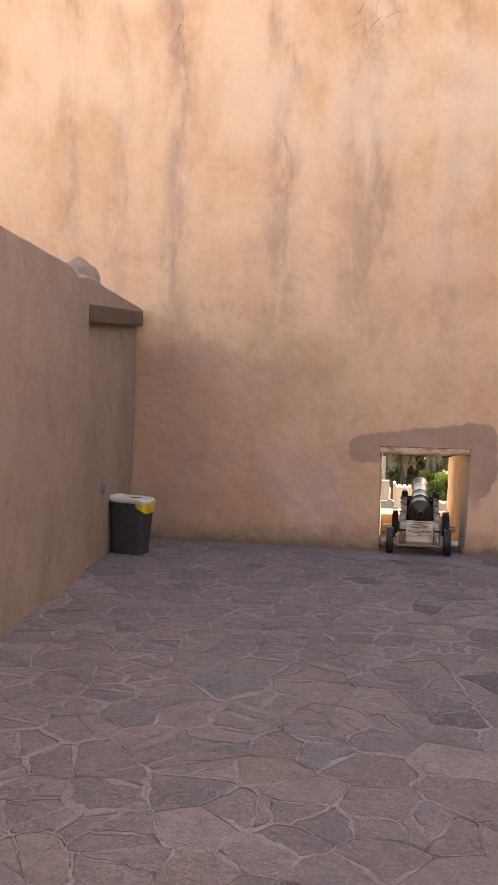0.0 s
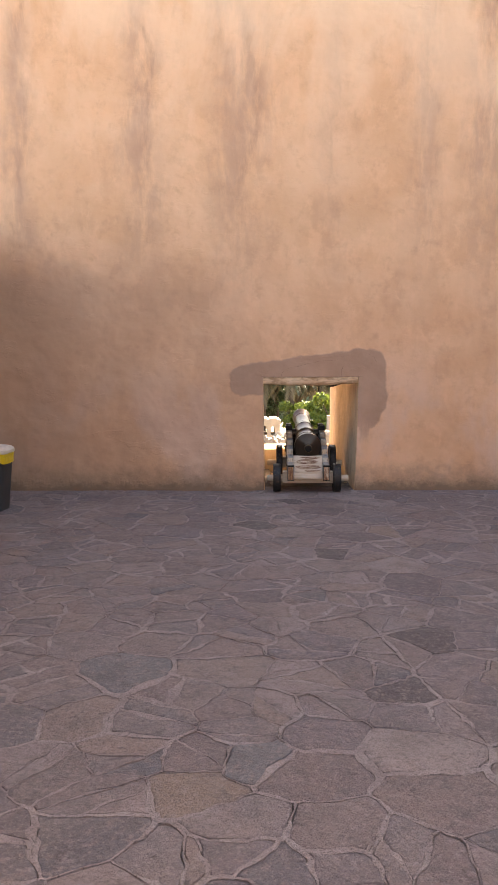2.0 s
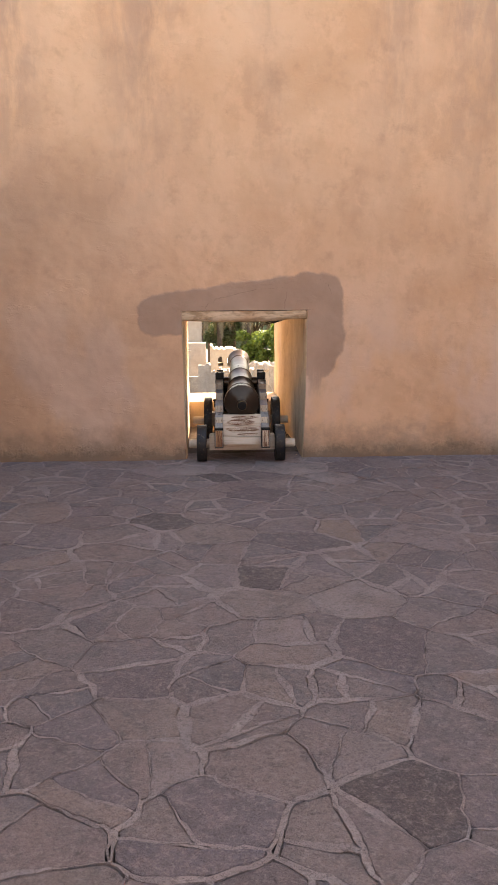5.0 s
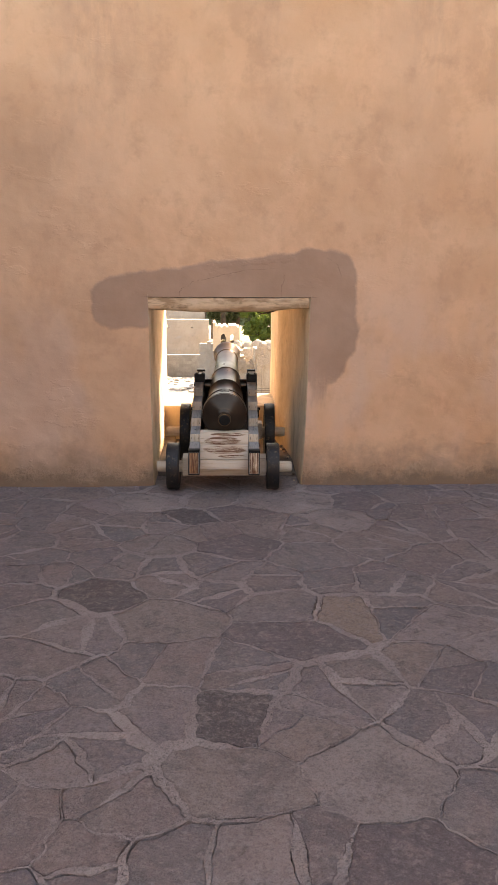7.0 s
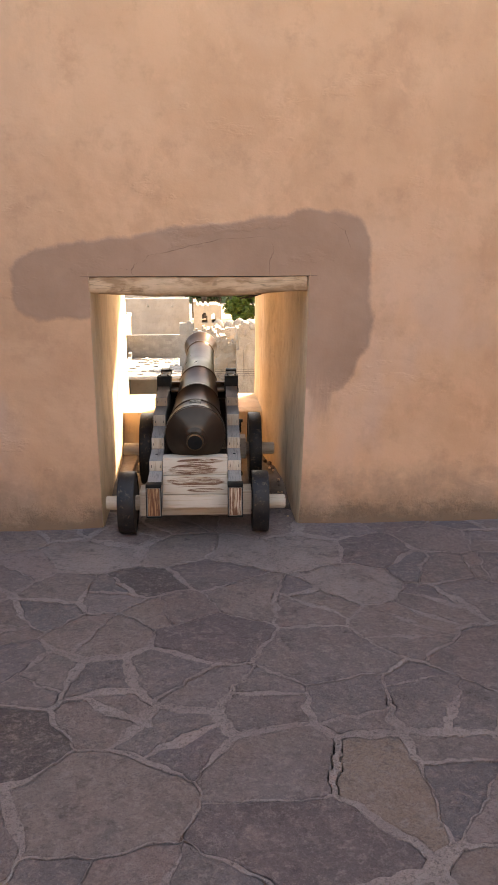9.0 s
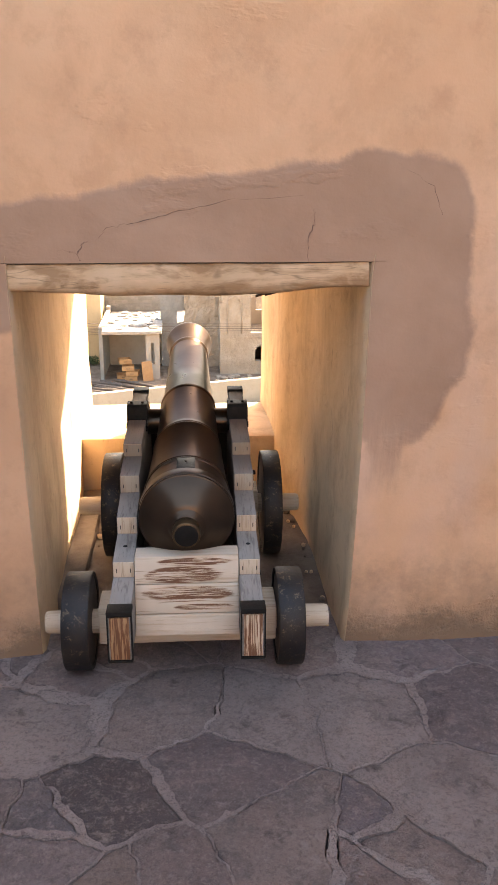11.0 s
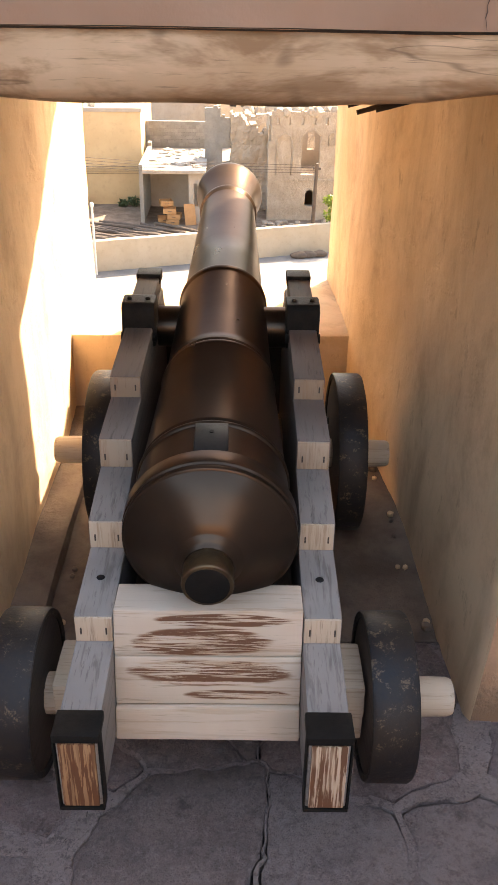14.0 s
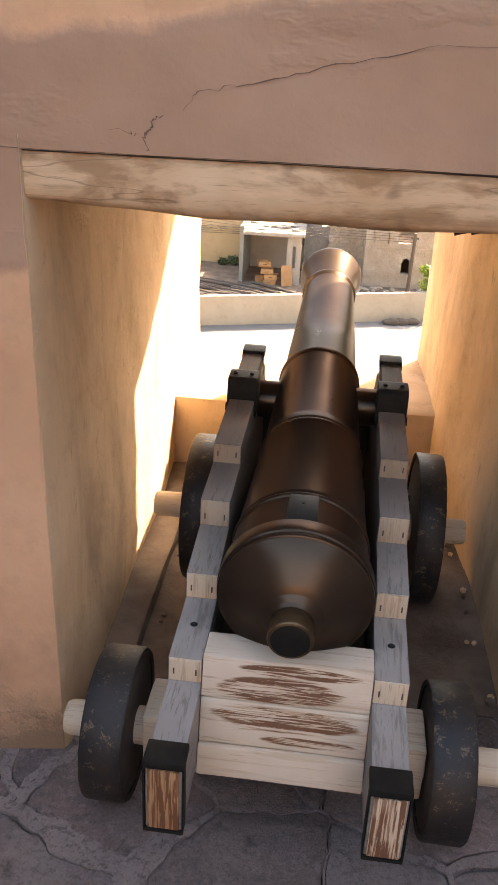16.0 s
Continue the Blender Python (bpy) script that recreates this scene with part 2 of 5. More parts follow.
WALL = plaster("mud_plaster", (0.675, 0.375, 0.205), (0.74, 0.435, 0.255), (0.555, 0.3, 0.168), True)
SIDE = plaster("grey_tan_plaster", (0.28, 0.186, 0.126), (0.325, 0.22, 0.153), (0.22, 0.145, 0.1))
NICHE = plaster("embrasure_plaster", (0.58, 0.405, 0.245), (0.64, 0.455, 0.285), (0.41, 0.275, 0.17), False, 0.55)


def stone_material(name="flagstone", tone=None, islands=False):
    k = Nodes(name, 0.82)
    r = k.island() if islands else k.chance()
    ramp = k.t.nodes.new("ShaderNodeValToRGB")
    k.put(ramp.inputs[0], r)
    tones = ((0.0, (0.159, 0.125, 0.123)), (0.18, (0.250, 0.183, 0.164)), (0.36, (0.182, 0.153, 0.152)), (0.54, (0.271, 0.200, 0.169)), (0.68, (0.159, 0.129, 0.139)), (0.82, (0.303, 0.234, 0.213)), (0.93, (0.119, 0.112, 0.122)), (1.0, (0.225, 0.172, 0.161)))
    while len(ramp.color_ramp.elements) < len(tones):
        ramp.color_ramp.elements.new(0.5)
    for e, (p, c) in zip(ramp.color_ramp.elements, tones):
        e.position, e.color = p, (c[0] * 1.06, c[1] * 1.05, c[2] * 1.09, 1)
    n = k.t.nodes.new("ShaderNodeVectorMath")
    k.put(n.inputs[0], k.xyz)
    s = k.t.nodes.new("ShaderNodeCombineXYZ")
    k.put(s.inputs[2], k.math("MULTIPLY", r, 40.0))
    n.operation = "ADD"
    k.put(n.inputs[1], s.outputs[0])
    v = n.outputs[0]
    c = k.mix(k.math("MULTIPLY", k.step(k.noise(2.6, 5, 0.62, v, 0.5), 0.42, 0.68), 0.4), tone or ramp.outputs[0], tuple(q * 1.3 for q in tone) if tone else (0.268, 0.202, 0.173))
    c = k.mix(k.math("MULTIPLY", k.step(k.noise(5.5, 6, 0.7, v, 0.3), 0.46, 0.66), 0.5), c, (0.127, 0.106, 0.107))
    c = k.mix(k.math("MULTIPLY", k.step(k.noise(12, 5, 0.7, v, 0.4), 0.56, 0.7), 0.7), c, (0.081, 0.060, 0.060))
    c = k.mix(k.math("MULTIPLY", k.step(k.noise(17, 6, 0.78, v, 0.3), 0.5, 0.66), 0.6), c, (0.332, 0.254, 0.227))
    c = k.mix(k.math("MULTIPLY", k.step(k.noise(70, 6, 0.82, v), 0.48, 0.62), 0.42), c, (0.088, 0.069, 0.065))
    c = k.mix(k.math("MULTIPLY", k.step(k.noise(110, 5, 0.82, v), 0.52, 0.64), 0.4), c, (0.391, 0.311, 0.279))
    c = k.mix(k.math("MULTIPLY", k.step(k.noise(32, 6, 0.8, v, 0.3), 0.53, 0.62), 0.38), c, (0.096, 0.080, 0.080))
    c = k.mix(k.math("MULTIPLY", k.step(k.noise(38, 6, 0.8, k.scaled(1, 1, 1, v, (3, 7, 1)), 0.3), 0.52, 0.62), 0.5), c, (0.361, 0.294, 0.274))
    k.colour(c)
    k.rough(k.math("ADD", 0.62, k.math("MULTIPLY", k.noise(9, 4, 0.7, v), 0.34)))
    k.bump(k.noise(4.0, 5, 0.6, v, 0.6), 0.9, 0.04)
    k.bump(k.noise(24, 6, 0.8, v), 1.0, 0.03)
    k.bump(k.noise(130, 4, 0.8, v), 0.8, 0.005)
    return k.m


STONE = stone_material()
STONE_FAR = stone_material("flagstone_joined", None, True)
TONED = [stone_material("flagstone_" + n, c) for n, c in (("slate", (0.179, 0.166, 0.171)), ("tan", (0.271, 0.195, 0.155)), ("dark", (0.103, 0.079, 0.078)), ("pale", (0.324, 0.257, 0.238)), ("purple", (0.158, 0.119, 0.122)), ("grey", (0.256, 0.197, 0.178)))]


def mortar_material():
    k = Nodes("joint_mortar", 0.93)
    c = k.mix(k.step(k.noise(3.5, 5, 0.7), 0.35, 0.65), (0.298, 0.236, 0.221), (0.404, 0.325, 0.300))
    c = k.mix(k.math("MULTIPLY", k.step(k.noise(28, 6, 0.8), 0.54, 0.7), 0.55), c, (0.135, 0.105, 0.096))
    c = k.mix(k.math("MULTIPLY", k.step(k.noise(90, 4, 0.8), 0.52, 0.66), 0.55), c, (0.113, 0.091, 0.083))
    c = k.mix(k.math("MULTIPLY", k.step(k.noise(120, 4, 0.8, k.scaled(1, 1, 1, None, (5, 5, 5))), 0.55, 0.7), 0.6), c, (0.516, 0.426, 0.389))
    c = k.mix(k.math("MULTIPLY", k.step(k.noise(42, 6, 0.85), 0.53, 0.6), 0.6), c, (0.117, 0.097, 0.096))
    k.colour(c)
    k.bump(k.noise(26, 6, 0.8, None, 0.5), 0.9, 0.025)
    k.bump(k.noise(95, 4, 0.8), 1.0, 0.01)
    return k.m


MORTAR = mortar_material()
SOIL = simple("dark_soil", (0.035, 0.028, 0.026), (0.06, 0.05, 0.045), 8, 0.95, bump=0.5)
DUST = simple("trodden_earth", (0.2, 0.15, 0.115), (0.12, 0.085, 0.065), 5, 0.95, bump=0.6, fine=40, depth=0.012)
LOG = timber("bleached_log", (0.7, 0.475, 0.29), (0.58, 0.365, 0.2), (0.3, 0.15, 0.062), "x", ring=3, blotch=0.75)
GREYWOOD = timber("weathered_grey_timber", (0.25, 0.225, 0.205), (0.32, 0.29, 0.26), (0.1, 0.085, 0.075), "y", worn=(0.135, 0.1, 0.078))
PINE = timber("pale_pine", (0.58, 0.46, 0.34), (0.66, 0.55, 0.43), (0.4, 0.26, 0.16), "x", 0.8, marks=((-0.01, 0.356, 0.125, 0.026), (0.02, 0.396, 0.12, 0.012), (0.0, 0.292, 0.15, 0.026), (0.05, 0.252, 0.1, 0.011)))
PINE_PLAIN = timber("pale_pine_plain", (0.58, 0.46, 0.34), (0.65, 0.54, 0.42), (0.44, 0.31, 0.2), "x")
ENDGRAIN = timber("scorched_end_grain", (0.6, 0.47, 0.33), (0.65, 0.52, 0.38), (0.3, 0.16, 0.08), "z", 1.5)
ENDGRAIN_BROWN = timber("deeply_scorched_end_grain", (0.3, 0.14, 0.06), (0.44, 0.25, 0.125), (0.12, 0.05, 0.022), "z", 2.0)
BEAM = timber("brown_beam", (0.12, 0.075, 0.047), (0.09, 0.055, 0.033), (0.07, 0.04, 0.025), "y")
AXLE = timber("turned_axle_wood", (0.55, 0.45, 0.34), (0.48, 0.38, 0.27), (0.32, 0.23, 0.15), "x")
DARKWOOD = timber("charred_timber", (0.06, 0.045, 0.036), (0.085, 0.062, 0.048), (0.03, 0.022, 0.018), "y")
STICK = simple("palm_stick", (0.06, 0.04, 0.028), (0.1, 0.068, 0.045), 20, 0.9)
PINE_PLAIN_Z = timber("fresh_sawn_pine", (0.55, 0.43, 0.31), (0.62, 0.51, 0.38), (0.3, 0.17, 0.09), "z", worn=(0.27, 0.18, 0.115))


def gun_metal():
    k = Nodes("brown_gun_metal", 0.34, 0.75)
    c = k.mix(k.step(k.noise(4, 4, 0.6), 0.35, 0.7), (0.068, 0.0475, 0.034), (0.086, 0.061, 0.0445))
    c = k.mix(k.math("MULTIPLY", k.step(k.noise(40, 4, 0.7), 0.58, 0.8), 0.25), c, (0.09, 0.062, 0.044))
    k.colour(c)
    k.b.inputs["Specular IOR Level"].default_value = 0.05
    k.b.inputs["Specular Tint"].default_value = (0.32, 0.34, 0.38, 1)
    k.rough(k.math("ADD", 0.24, k.math("MULTIPLY", k.noise(7, 4, 0.6), 0.1)))
    k.bump(k.noise(16, 4, 0.6), 0.06, 0.005)
    k.bump(k.noise(110, 3, 0.7), 0.05, 0.001)
    return k.m


def tyre_metal():
    k = Nodes("worn_black_tyre", 0.5, 0.0)
    c = k.mix(k.step(k.noise(9, 5, 0.7), 0.35, 0.65), (0.009, 0.0085, 0.01), (0.026, 0.019, 0.014))
    c = k.mix(k.math("MULTIPLY", k.step(k.noise(34, 6, 0.85), 0.55, 0.64), 0.75), c, (0.15, 0.105, 0.065))
    k.colour(c)
    k.b.inputs["Specular IOR Level"].default_value = 0.4
    k.rough(k.math("ADD", 0.35, k.math("MULTIPLY", k.noise(18, 5, 0.7), 0.4)))
    k.bump(k.noise(35, 5, 0.7), 0.4, 0.004)
    return k.m


GUN = gun_metal()
TYRE = tyre_metal()
IRON = simple("black_iron", (0.012, 0.011, 0.01), (0.022, 0.019, 0.016), 14, 0.62, 0.0, 0.3, 70)
IRON.node_tree.nodes["Principled BSDF"].inputs["Specular IOR Level"].default_value = 0.12
BRASSY = simple("rubbed_bronze", (0.16, 0.11, 0.06), (0.09, 0.062, 0.04), 30, 0.4, 0.8, 0.2)
PLATE = simple("vent_plate_steel", (0.03, 0.03, 0.031), (0.02, 0.02, 0.02), 18, 0.5, 0.5, 0.1)
PLATE.node_tree.nodes["Principled BSDF"].inputs["Specular Tint"].default_value = (0.3, 0.3, 0.3, 1)
BIN = simple("dark_grey_plastic", (0.03, 0.029, 0.028), (0.042, 0.04, 0.038), 8, 0.55, bump=0.1)
BIN_LID = simple("cream_plastic", (0.62, 0.56, 0.47), (0.52, 0.46, 0.38), 8, 0.5, bump=0.1)
BAG = simple("yellow_bag_film", (0.72, 0.5, 0.02), (0.62, 0.4, 0.02), 14, 0.35, bump=0.6, fine=30, depth=0.01)
GREY = simple("grey_plastic", (0.2, 0.19, 0.18), (0.27, 0.25, 0.24), 20, 0.5)
CRACK = simple("crack_shadow", (0.13, 0.08, 0.056), (0.18, 0.115, 0.08), 30, 0.95)
HOUSE = simple("yellow_render", (0.5, 0.34, 0.18), (0.54, 0.375, 0.205), 0.8, 0.9, fine=3, depth=0.02)
HOUSE_PALE = simple("warm_pale_render", (0.369, 0.291, 0.205), (0.410, 0.328, 0.238), 0.8, 0.92, fine=4, depth=0.02)
PALE = simple("pale_render", (0.328, 0.271, 0.217), (0.377, 0.316, 0.254), 0.7, 0.92, fine=4, depth=0.03)
MUD = simple("ruined_mud_brick", (0.328, 0.254, 0.184), (0.410, 0.328, 0.246), 1.2, 0.95, bump=0.8, fine=5, depth=0.12)
BLOCK = simple("concrete_block", (0.230, 0.205, 0.176), (0.287, 0.262, 0.230), 2.0, 0.95, fine=9, depth=0.03, vary=0.35)
ROOF = simple("dusty_roof", (0.385, 0.336, 0.279), (0.312, 0.267, 0.221), 1.0, 0.95, bump=0.7, fine=4, depth=0.08)
GROUND = simple("dusty_ground", (0.36, 0.28, 0.21), (0.29, 0.225, 0.17), 0.25, 0.95, bump=0.6, fine=2.5, depth=0.05)
YARD = simple("littered_earth", (0.15, 0.1, 0.065), (0.26, 0.185, 0.13), 1.4, 0.95, bump=0.8, fine=3.5, depth=0.1)
ROAD = simple("worn_asphalt", (0.13, 0.125, 0.12), (0.19, 0.18, 0.17), 0.35, 0.9, bump=0.4, fine=9, depth=0.02)
ORANGE = simple("orange_board", (0.44, 0.225, 0.09), (0.37, 0.18, 0.07), 3, 0.7)
POLE_DARK = simple("creosoted_pole", (0.12, 0.085, 0.06), (0.085, 0.06, 0.045), 3, 0.9)
POLE_PALE = simple("painted_post", (0.6, 0.56, 0.5), (0.5, 0.46, 0.4), 3, 0.7)
WOODS = simple("far_woods", (0.05, 0.07, 0.028), (0.09, 0.11, 0.05), 0.35, 0.95, bump=1.0, fine=1.2, depth=0.6)
BARK = simple("palm_bark", (0.16, 0.11, 0.075), (0.1, 0.07, 0.05), 3, 0.95, bump=0.9, fine=6, depth=0.08)


def leaf_material(name, a, b):
    k = Nodes(name, 0.55)
    c = k.mix(k.island(), a, b)
    k.colour(c)
    thin = k.t.nodes.new("ShaderNodeBsdfTranslucent")
    k.put(thin.inputs[0], c)
    both = k.t.nodes.new("ShaderNodeMixShader")
    both.inputs[0].default_value = 0.45
    out = k.t.nodes["Material Output"]
    k.t.links.new(k.b.outputs[0], both.inputs[1])
    k.t.links.new(thin.outputs[0], both.inputs[2])
    k.t.links.new(both.outputs[0], out.inputs[0])
    return k.m


LEAF = leaf_material("broad_leaves", (0.06, 0.088, 0.036), (0.125, 0.15, 0.06))
LEAF_BRIGHT = leaf_material("bright_leaves", (0.1, 0.15, 0.02), (0.2, 0.24, 0.04))
FROND = leaf_material("palm_leaflets", (0.08, 0.1, 0.05), (0.15, 0.16, 0.09))
DRY = leaf_material("dry_palm_leaflets", (0.2, 0.15, 0.08), (0.3, 0.23, 0.13))


# ---- mesh helpers ----
def mesh_object(name, verts, faces, material, parent=None, label="", smooth=True):
    me = bpy.data.meshes.new(name)
    me.from_pydata([tuple(v) for v in verts], [], faces)
    me.update()
    if smooth:
        me.polygons.foreach_set("use_smooth", [True] * len(me.polygons))
        me.set_sharp_from_angle(angle=radians(38))
    me.materials.append(material)
    ob = new(name, me)
    if parent:
        ob.parent = parent
    if label:
        ob["label"] = label
    return ob


def part(name, bm, material, parent=None, label="", smooth=True):
    bmesh.ops.recalc_face_normals(bm, faces=bm.faces[:])
    me = bpy.data.meshes.new(name)
    bm.to_mesh(me)
    bm.free()
    if smooth:
        me.polygons.foreach_set("use_smooth", [True] * len(me.polygons))
        me.set_sharp_from_angle(angle=radians(38))
    me.materials.append(material)
    ob = new(name, me)
    if parent:
        ob.parent = parent
    if label:
        ob["label"] = label
    return ob


def thing(name, m, label, category, group="", kind=""):
    ob = new(name)
    ob.empty_display_size = 0.1
    ob.matrix_world = m
    return tagged(ob, label, category, group, kind)


def box_bm(x0, x1, y0, y1, z0, z1, bevel=0.0, cuts=0, rough=0.0, seed=0.0):
    bm = bmesh.new()
    bmesh.ops.create_cube(bm, size=1)
    for v in bm.verts:
        v.co = Vector(((x0 + x1) / 2 + v.co.x * (x1 - x0), (y0 + y1) / 2 + v.co.y * (y1 - y0), (z0 + z1) / 2 + v.co.z * (z1 - z0)))
    if bevel:
        bmesh.ops.bevel(bm, geom=bm.edges[:], offset=bevel, segments=2, profile=0.6, affect="EDGES")
    if cuts:
        bmesh.ops.subdivide_edges(bm, edges=bm.edges[:], cuts=cuts, use_grid_fill=True)
    if rough:
        for v in bm.verts:
            v.co += noise.noise_vector(v.co * 9 + Vector((seed, 0, 0))) * rough
    return bm


def profile_bm(points, u0, u1, bevel=0.004):
    """A side outline of (v, z) points extruded across from u0 to u1."""
    bm = bmesh.new()
    a = [bm.verts.new((u0, v, z)) for v, z in points]
    b = [bm.verts.new((u1, v, z)) for v, z in points]
    bm.faces.new(a)
    bm.faces.new(b[::-1])
    n = len(points)
    for i in range(n):
        bm.faces.new((a[i], b[i], b[(i + 1) % n], a[(i + 1) % n]))
    bmesh.ops.recalc_face_normals(bm, faces=bm.faces[:])
    if bevel:
        bmesh.ops.bevel(bm, geom=bm.edges[:], offset=bevel, segments=2, profile=0.6, affect="EDGES")
    return bm


def lathe_bm(profile, steps=56, axis="y"):
    """A body of revolution of (station, radius) points about an axis through the origin."""
    bm = bmesh.new()
    rings = []
    for s, r in profile:
        ring = []
        for i in range(steps):
            a = 2 * math.pi * i / steps
            p = (r * math.cos(a), s, r * math.sin(a))
            ring.append(bm.verts.new(p if axis == "y" else (p[1], p[0], p[2]) if axis == "x" else (p[0], p[2], p[1])))
        rings.append(ring)
    for a, b in zip(rings, rings[1:]):
        for i in range(steps):
            bm.faces.new((a[i], a[(i + 1) % steps], b[(i + 1) % steps], b[i]))
    bm.faces.new(rings[0])
    bm.faces.new(rings[-1][::-1])
    return bm


def tube_bm(points, radii, steps=8):
    """A round tube along a line of points with a radius at each."""
    bm = bmesh.new()
    rings = []
    for i, (p, r) in enumerate(zip(points, radii)):
        d = (Vector(points[min(i + 1, len(points) - 1)]) - Vector(points[max(i - 1, 0)])).normalized()
        q = d.to_track_quat("Z", "Y")
        rings.append([bm.verts.new(Vector(p) + q @ Vector((r * math.cos(2 * math.pi * j / steps), r * math.sin(2 * math.pi * j / steps), 0))) for j in range(steps)])
    for a, b in zip(rings, rings[1:]):
        for j in range(steps):
            bm.faces.new((a[j], a[(j + 1) % steps], b[(j + 1) % steps], b[j]))
    bm.faces.new(rings[0][::-1])
    bm.faces.new(rings[-1])
    return bm


def steps_between(values, step):
    """A sorted row of numbers that keeps the given ones and fills between them at about one step."""
    out = [values[0]]
    for a, b in zip(values, values[1:]):
        n = max(1, round((b - a) / step))
        out += [a + (b - a) * i / n for i in range(1, n + 1)]
    return out


# ---- the big wall and its embrasure ----
WALL_Y, OUT_Y = 10.0, 12.1
OPEN_W, OPEN_H = 1.077, 1.3


def wall_bulge(x, z):
    p = Vector((x, 3.0, z))
    return 0.03 * noise.noise(p * 0.55) + 0.012 * noise.noise(p * 1.9) + 0.005 * noise.noise(p * 6) + 0.0025 * noise.noise(p * 15)


def jamb_lean(x, z):
    """The jambs lean inwards towards the floor."""
    f = max(0.0, 1 - max(z, 0) / OPEN_H)
    if x > OPEN_W / 2:
        return -(0.02 * f + 0.018 * f ** 4) * max(0.0, 1 - (x - OPEN_W) / 0.4)
    return 0.016 * f * max(0.0, 1 + x / 0.4)


def big_wall():
    xs = steps_between([-9.0, -3.6, -1.0, -0.008, OPEN_W + 0.008, 2.2, 4.5, 10.5], 0.06)
    zs = steps_between([-0.08, OPEN_H + 0.008, 2.4, 7.6, 10.5], 0.06)
    verts, faces, at = [], [], {}
    for i, x in enumerate(xs):
        for j, z in enumerate(zs):
            gap = math.hypot(max(-0.018 - x, x - OPEN_W - 0.018, 0), max(z - OPEN_H - 0.018, 0))
            out = wall_bulge(x, z) * min(1, 0.25 + gap * 2.0) + 0.02 * math.exp(-max(z, 0) / 0.12) * min(1, gap * 6)
            at[i, j] = len(verts)
            verts.append((x + jamb_lean(x, z), WALL_Y - out, z))
    for i in range(len(xs) - 1):
        for j in range(len(zs) - 1):
            inside = -0.02 < (xs[i] + xs[i + 1]) / 2 < OPEN_W + 0.02 and (zs[j] + zs[j + 1]) / 2 < OPEN_H + 0.008
            if not inside:
                faces.append((at[i, j], at[i + 1, j], at[i + 1, j + 1], at[i, j + 1]))
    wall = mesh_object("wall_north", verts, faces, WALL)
    tagged(wall, "tall tan mud-plastered fort wall with run marks and a repaired patch", "wall", kind="structure")
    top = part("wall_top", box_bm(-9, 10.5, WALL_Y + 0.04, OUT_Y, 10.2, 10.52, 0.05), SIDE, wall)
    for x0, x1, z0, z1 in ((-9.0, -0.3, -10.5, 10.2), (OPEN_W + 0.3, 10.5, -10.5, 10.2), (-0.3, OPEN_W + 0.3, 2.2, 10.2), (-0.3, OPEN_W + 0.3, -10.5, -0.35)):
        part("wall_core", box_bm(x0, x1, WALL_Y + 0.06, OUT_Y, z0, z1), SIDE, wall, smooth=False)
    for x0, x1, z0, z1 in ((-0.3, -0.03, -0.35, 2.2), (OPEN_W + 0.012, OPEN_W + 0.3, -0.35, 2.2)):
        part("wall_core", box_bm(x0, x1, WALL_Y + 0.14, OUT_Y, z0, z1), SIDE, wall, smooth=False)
    part("wall_core", box_bm(-0.03, OPEN_W + 0.012, WALL_Y + 0.2, WALL_Y + 0.4, 1.48, 2.2), SIDE, wall, smooth=False)
    return wall


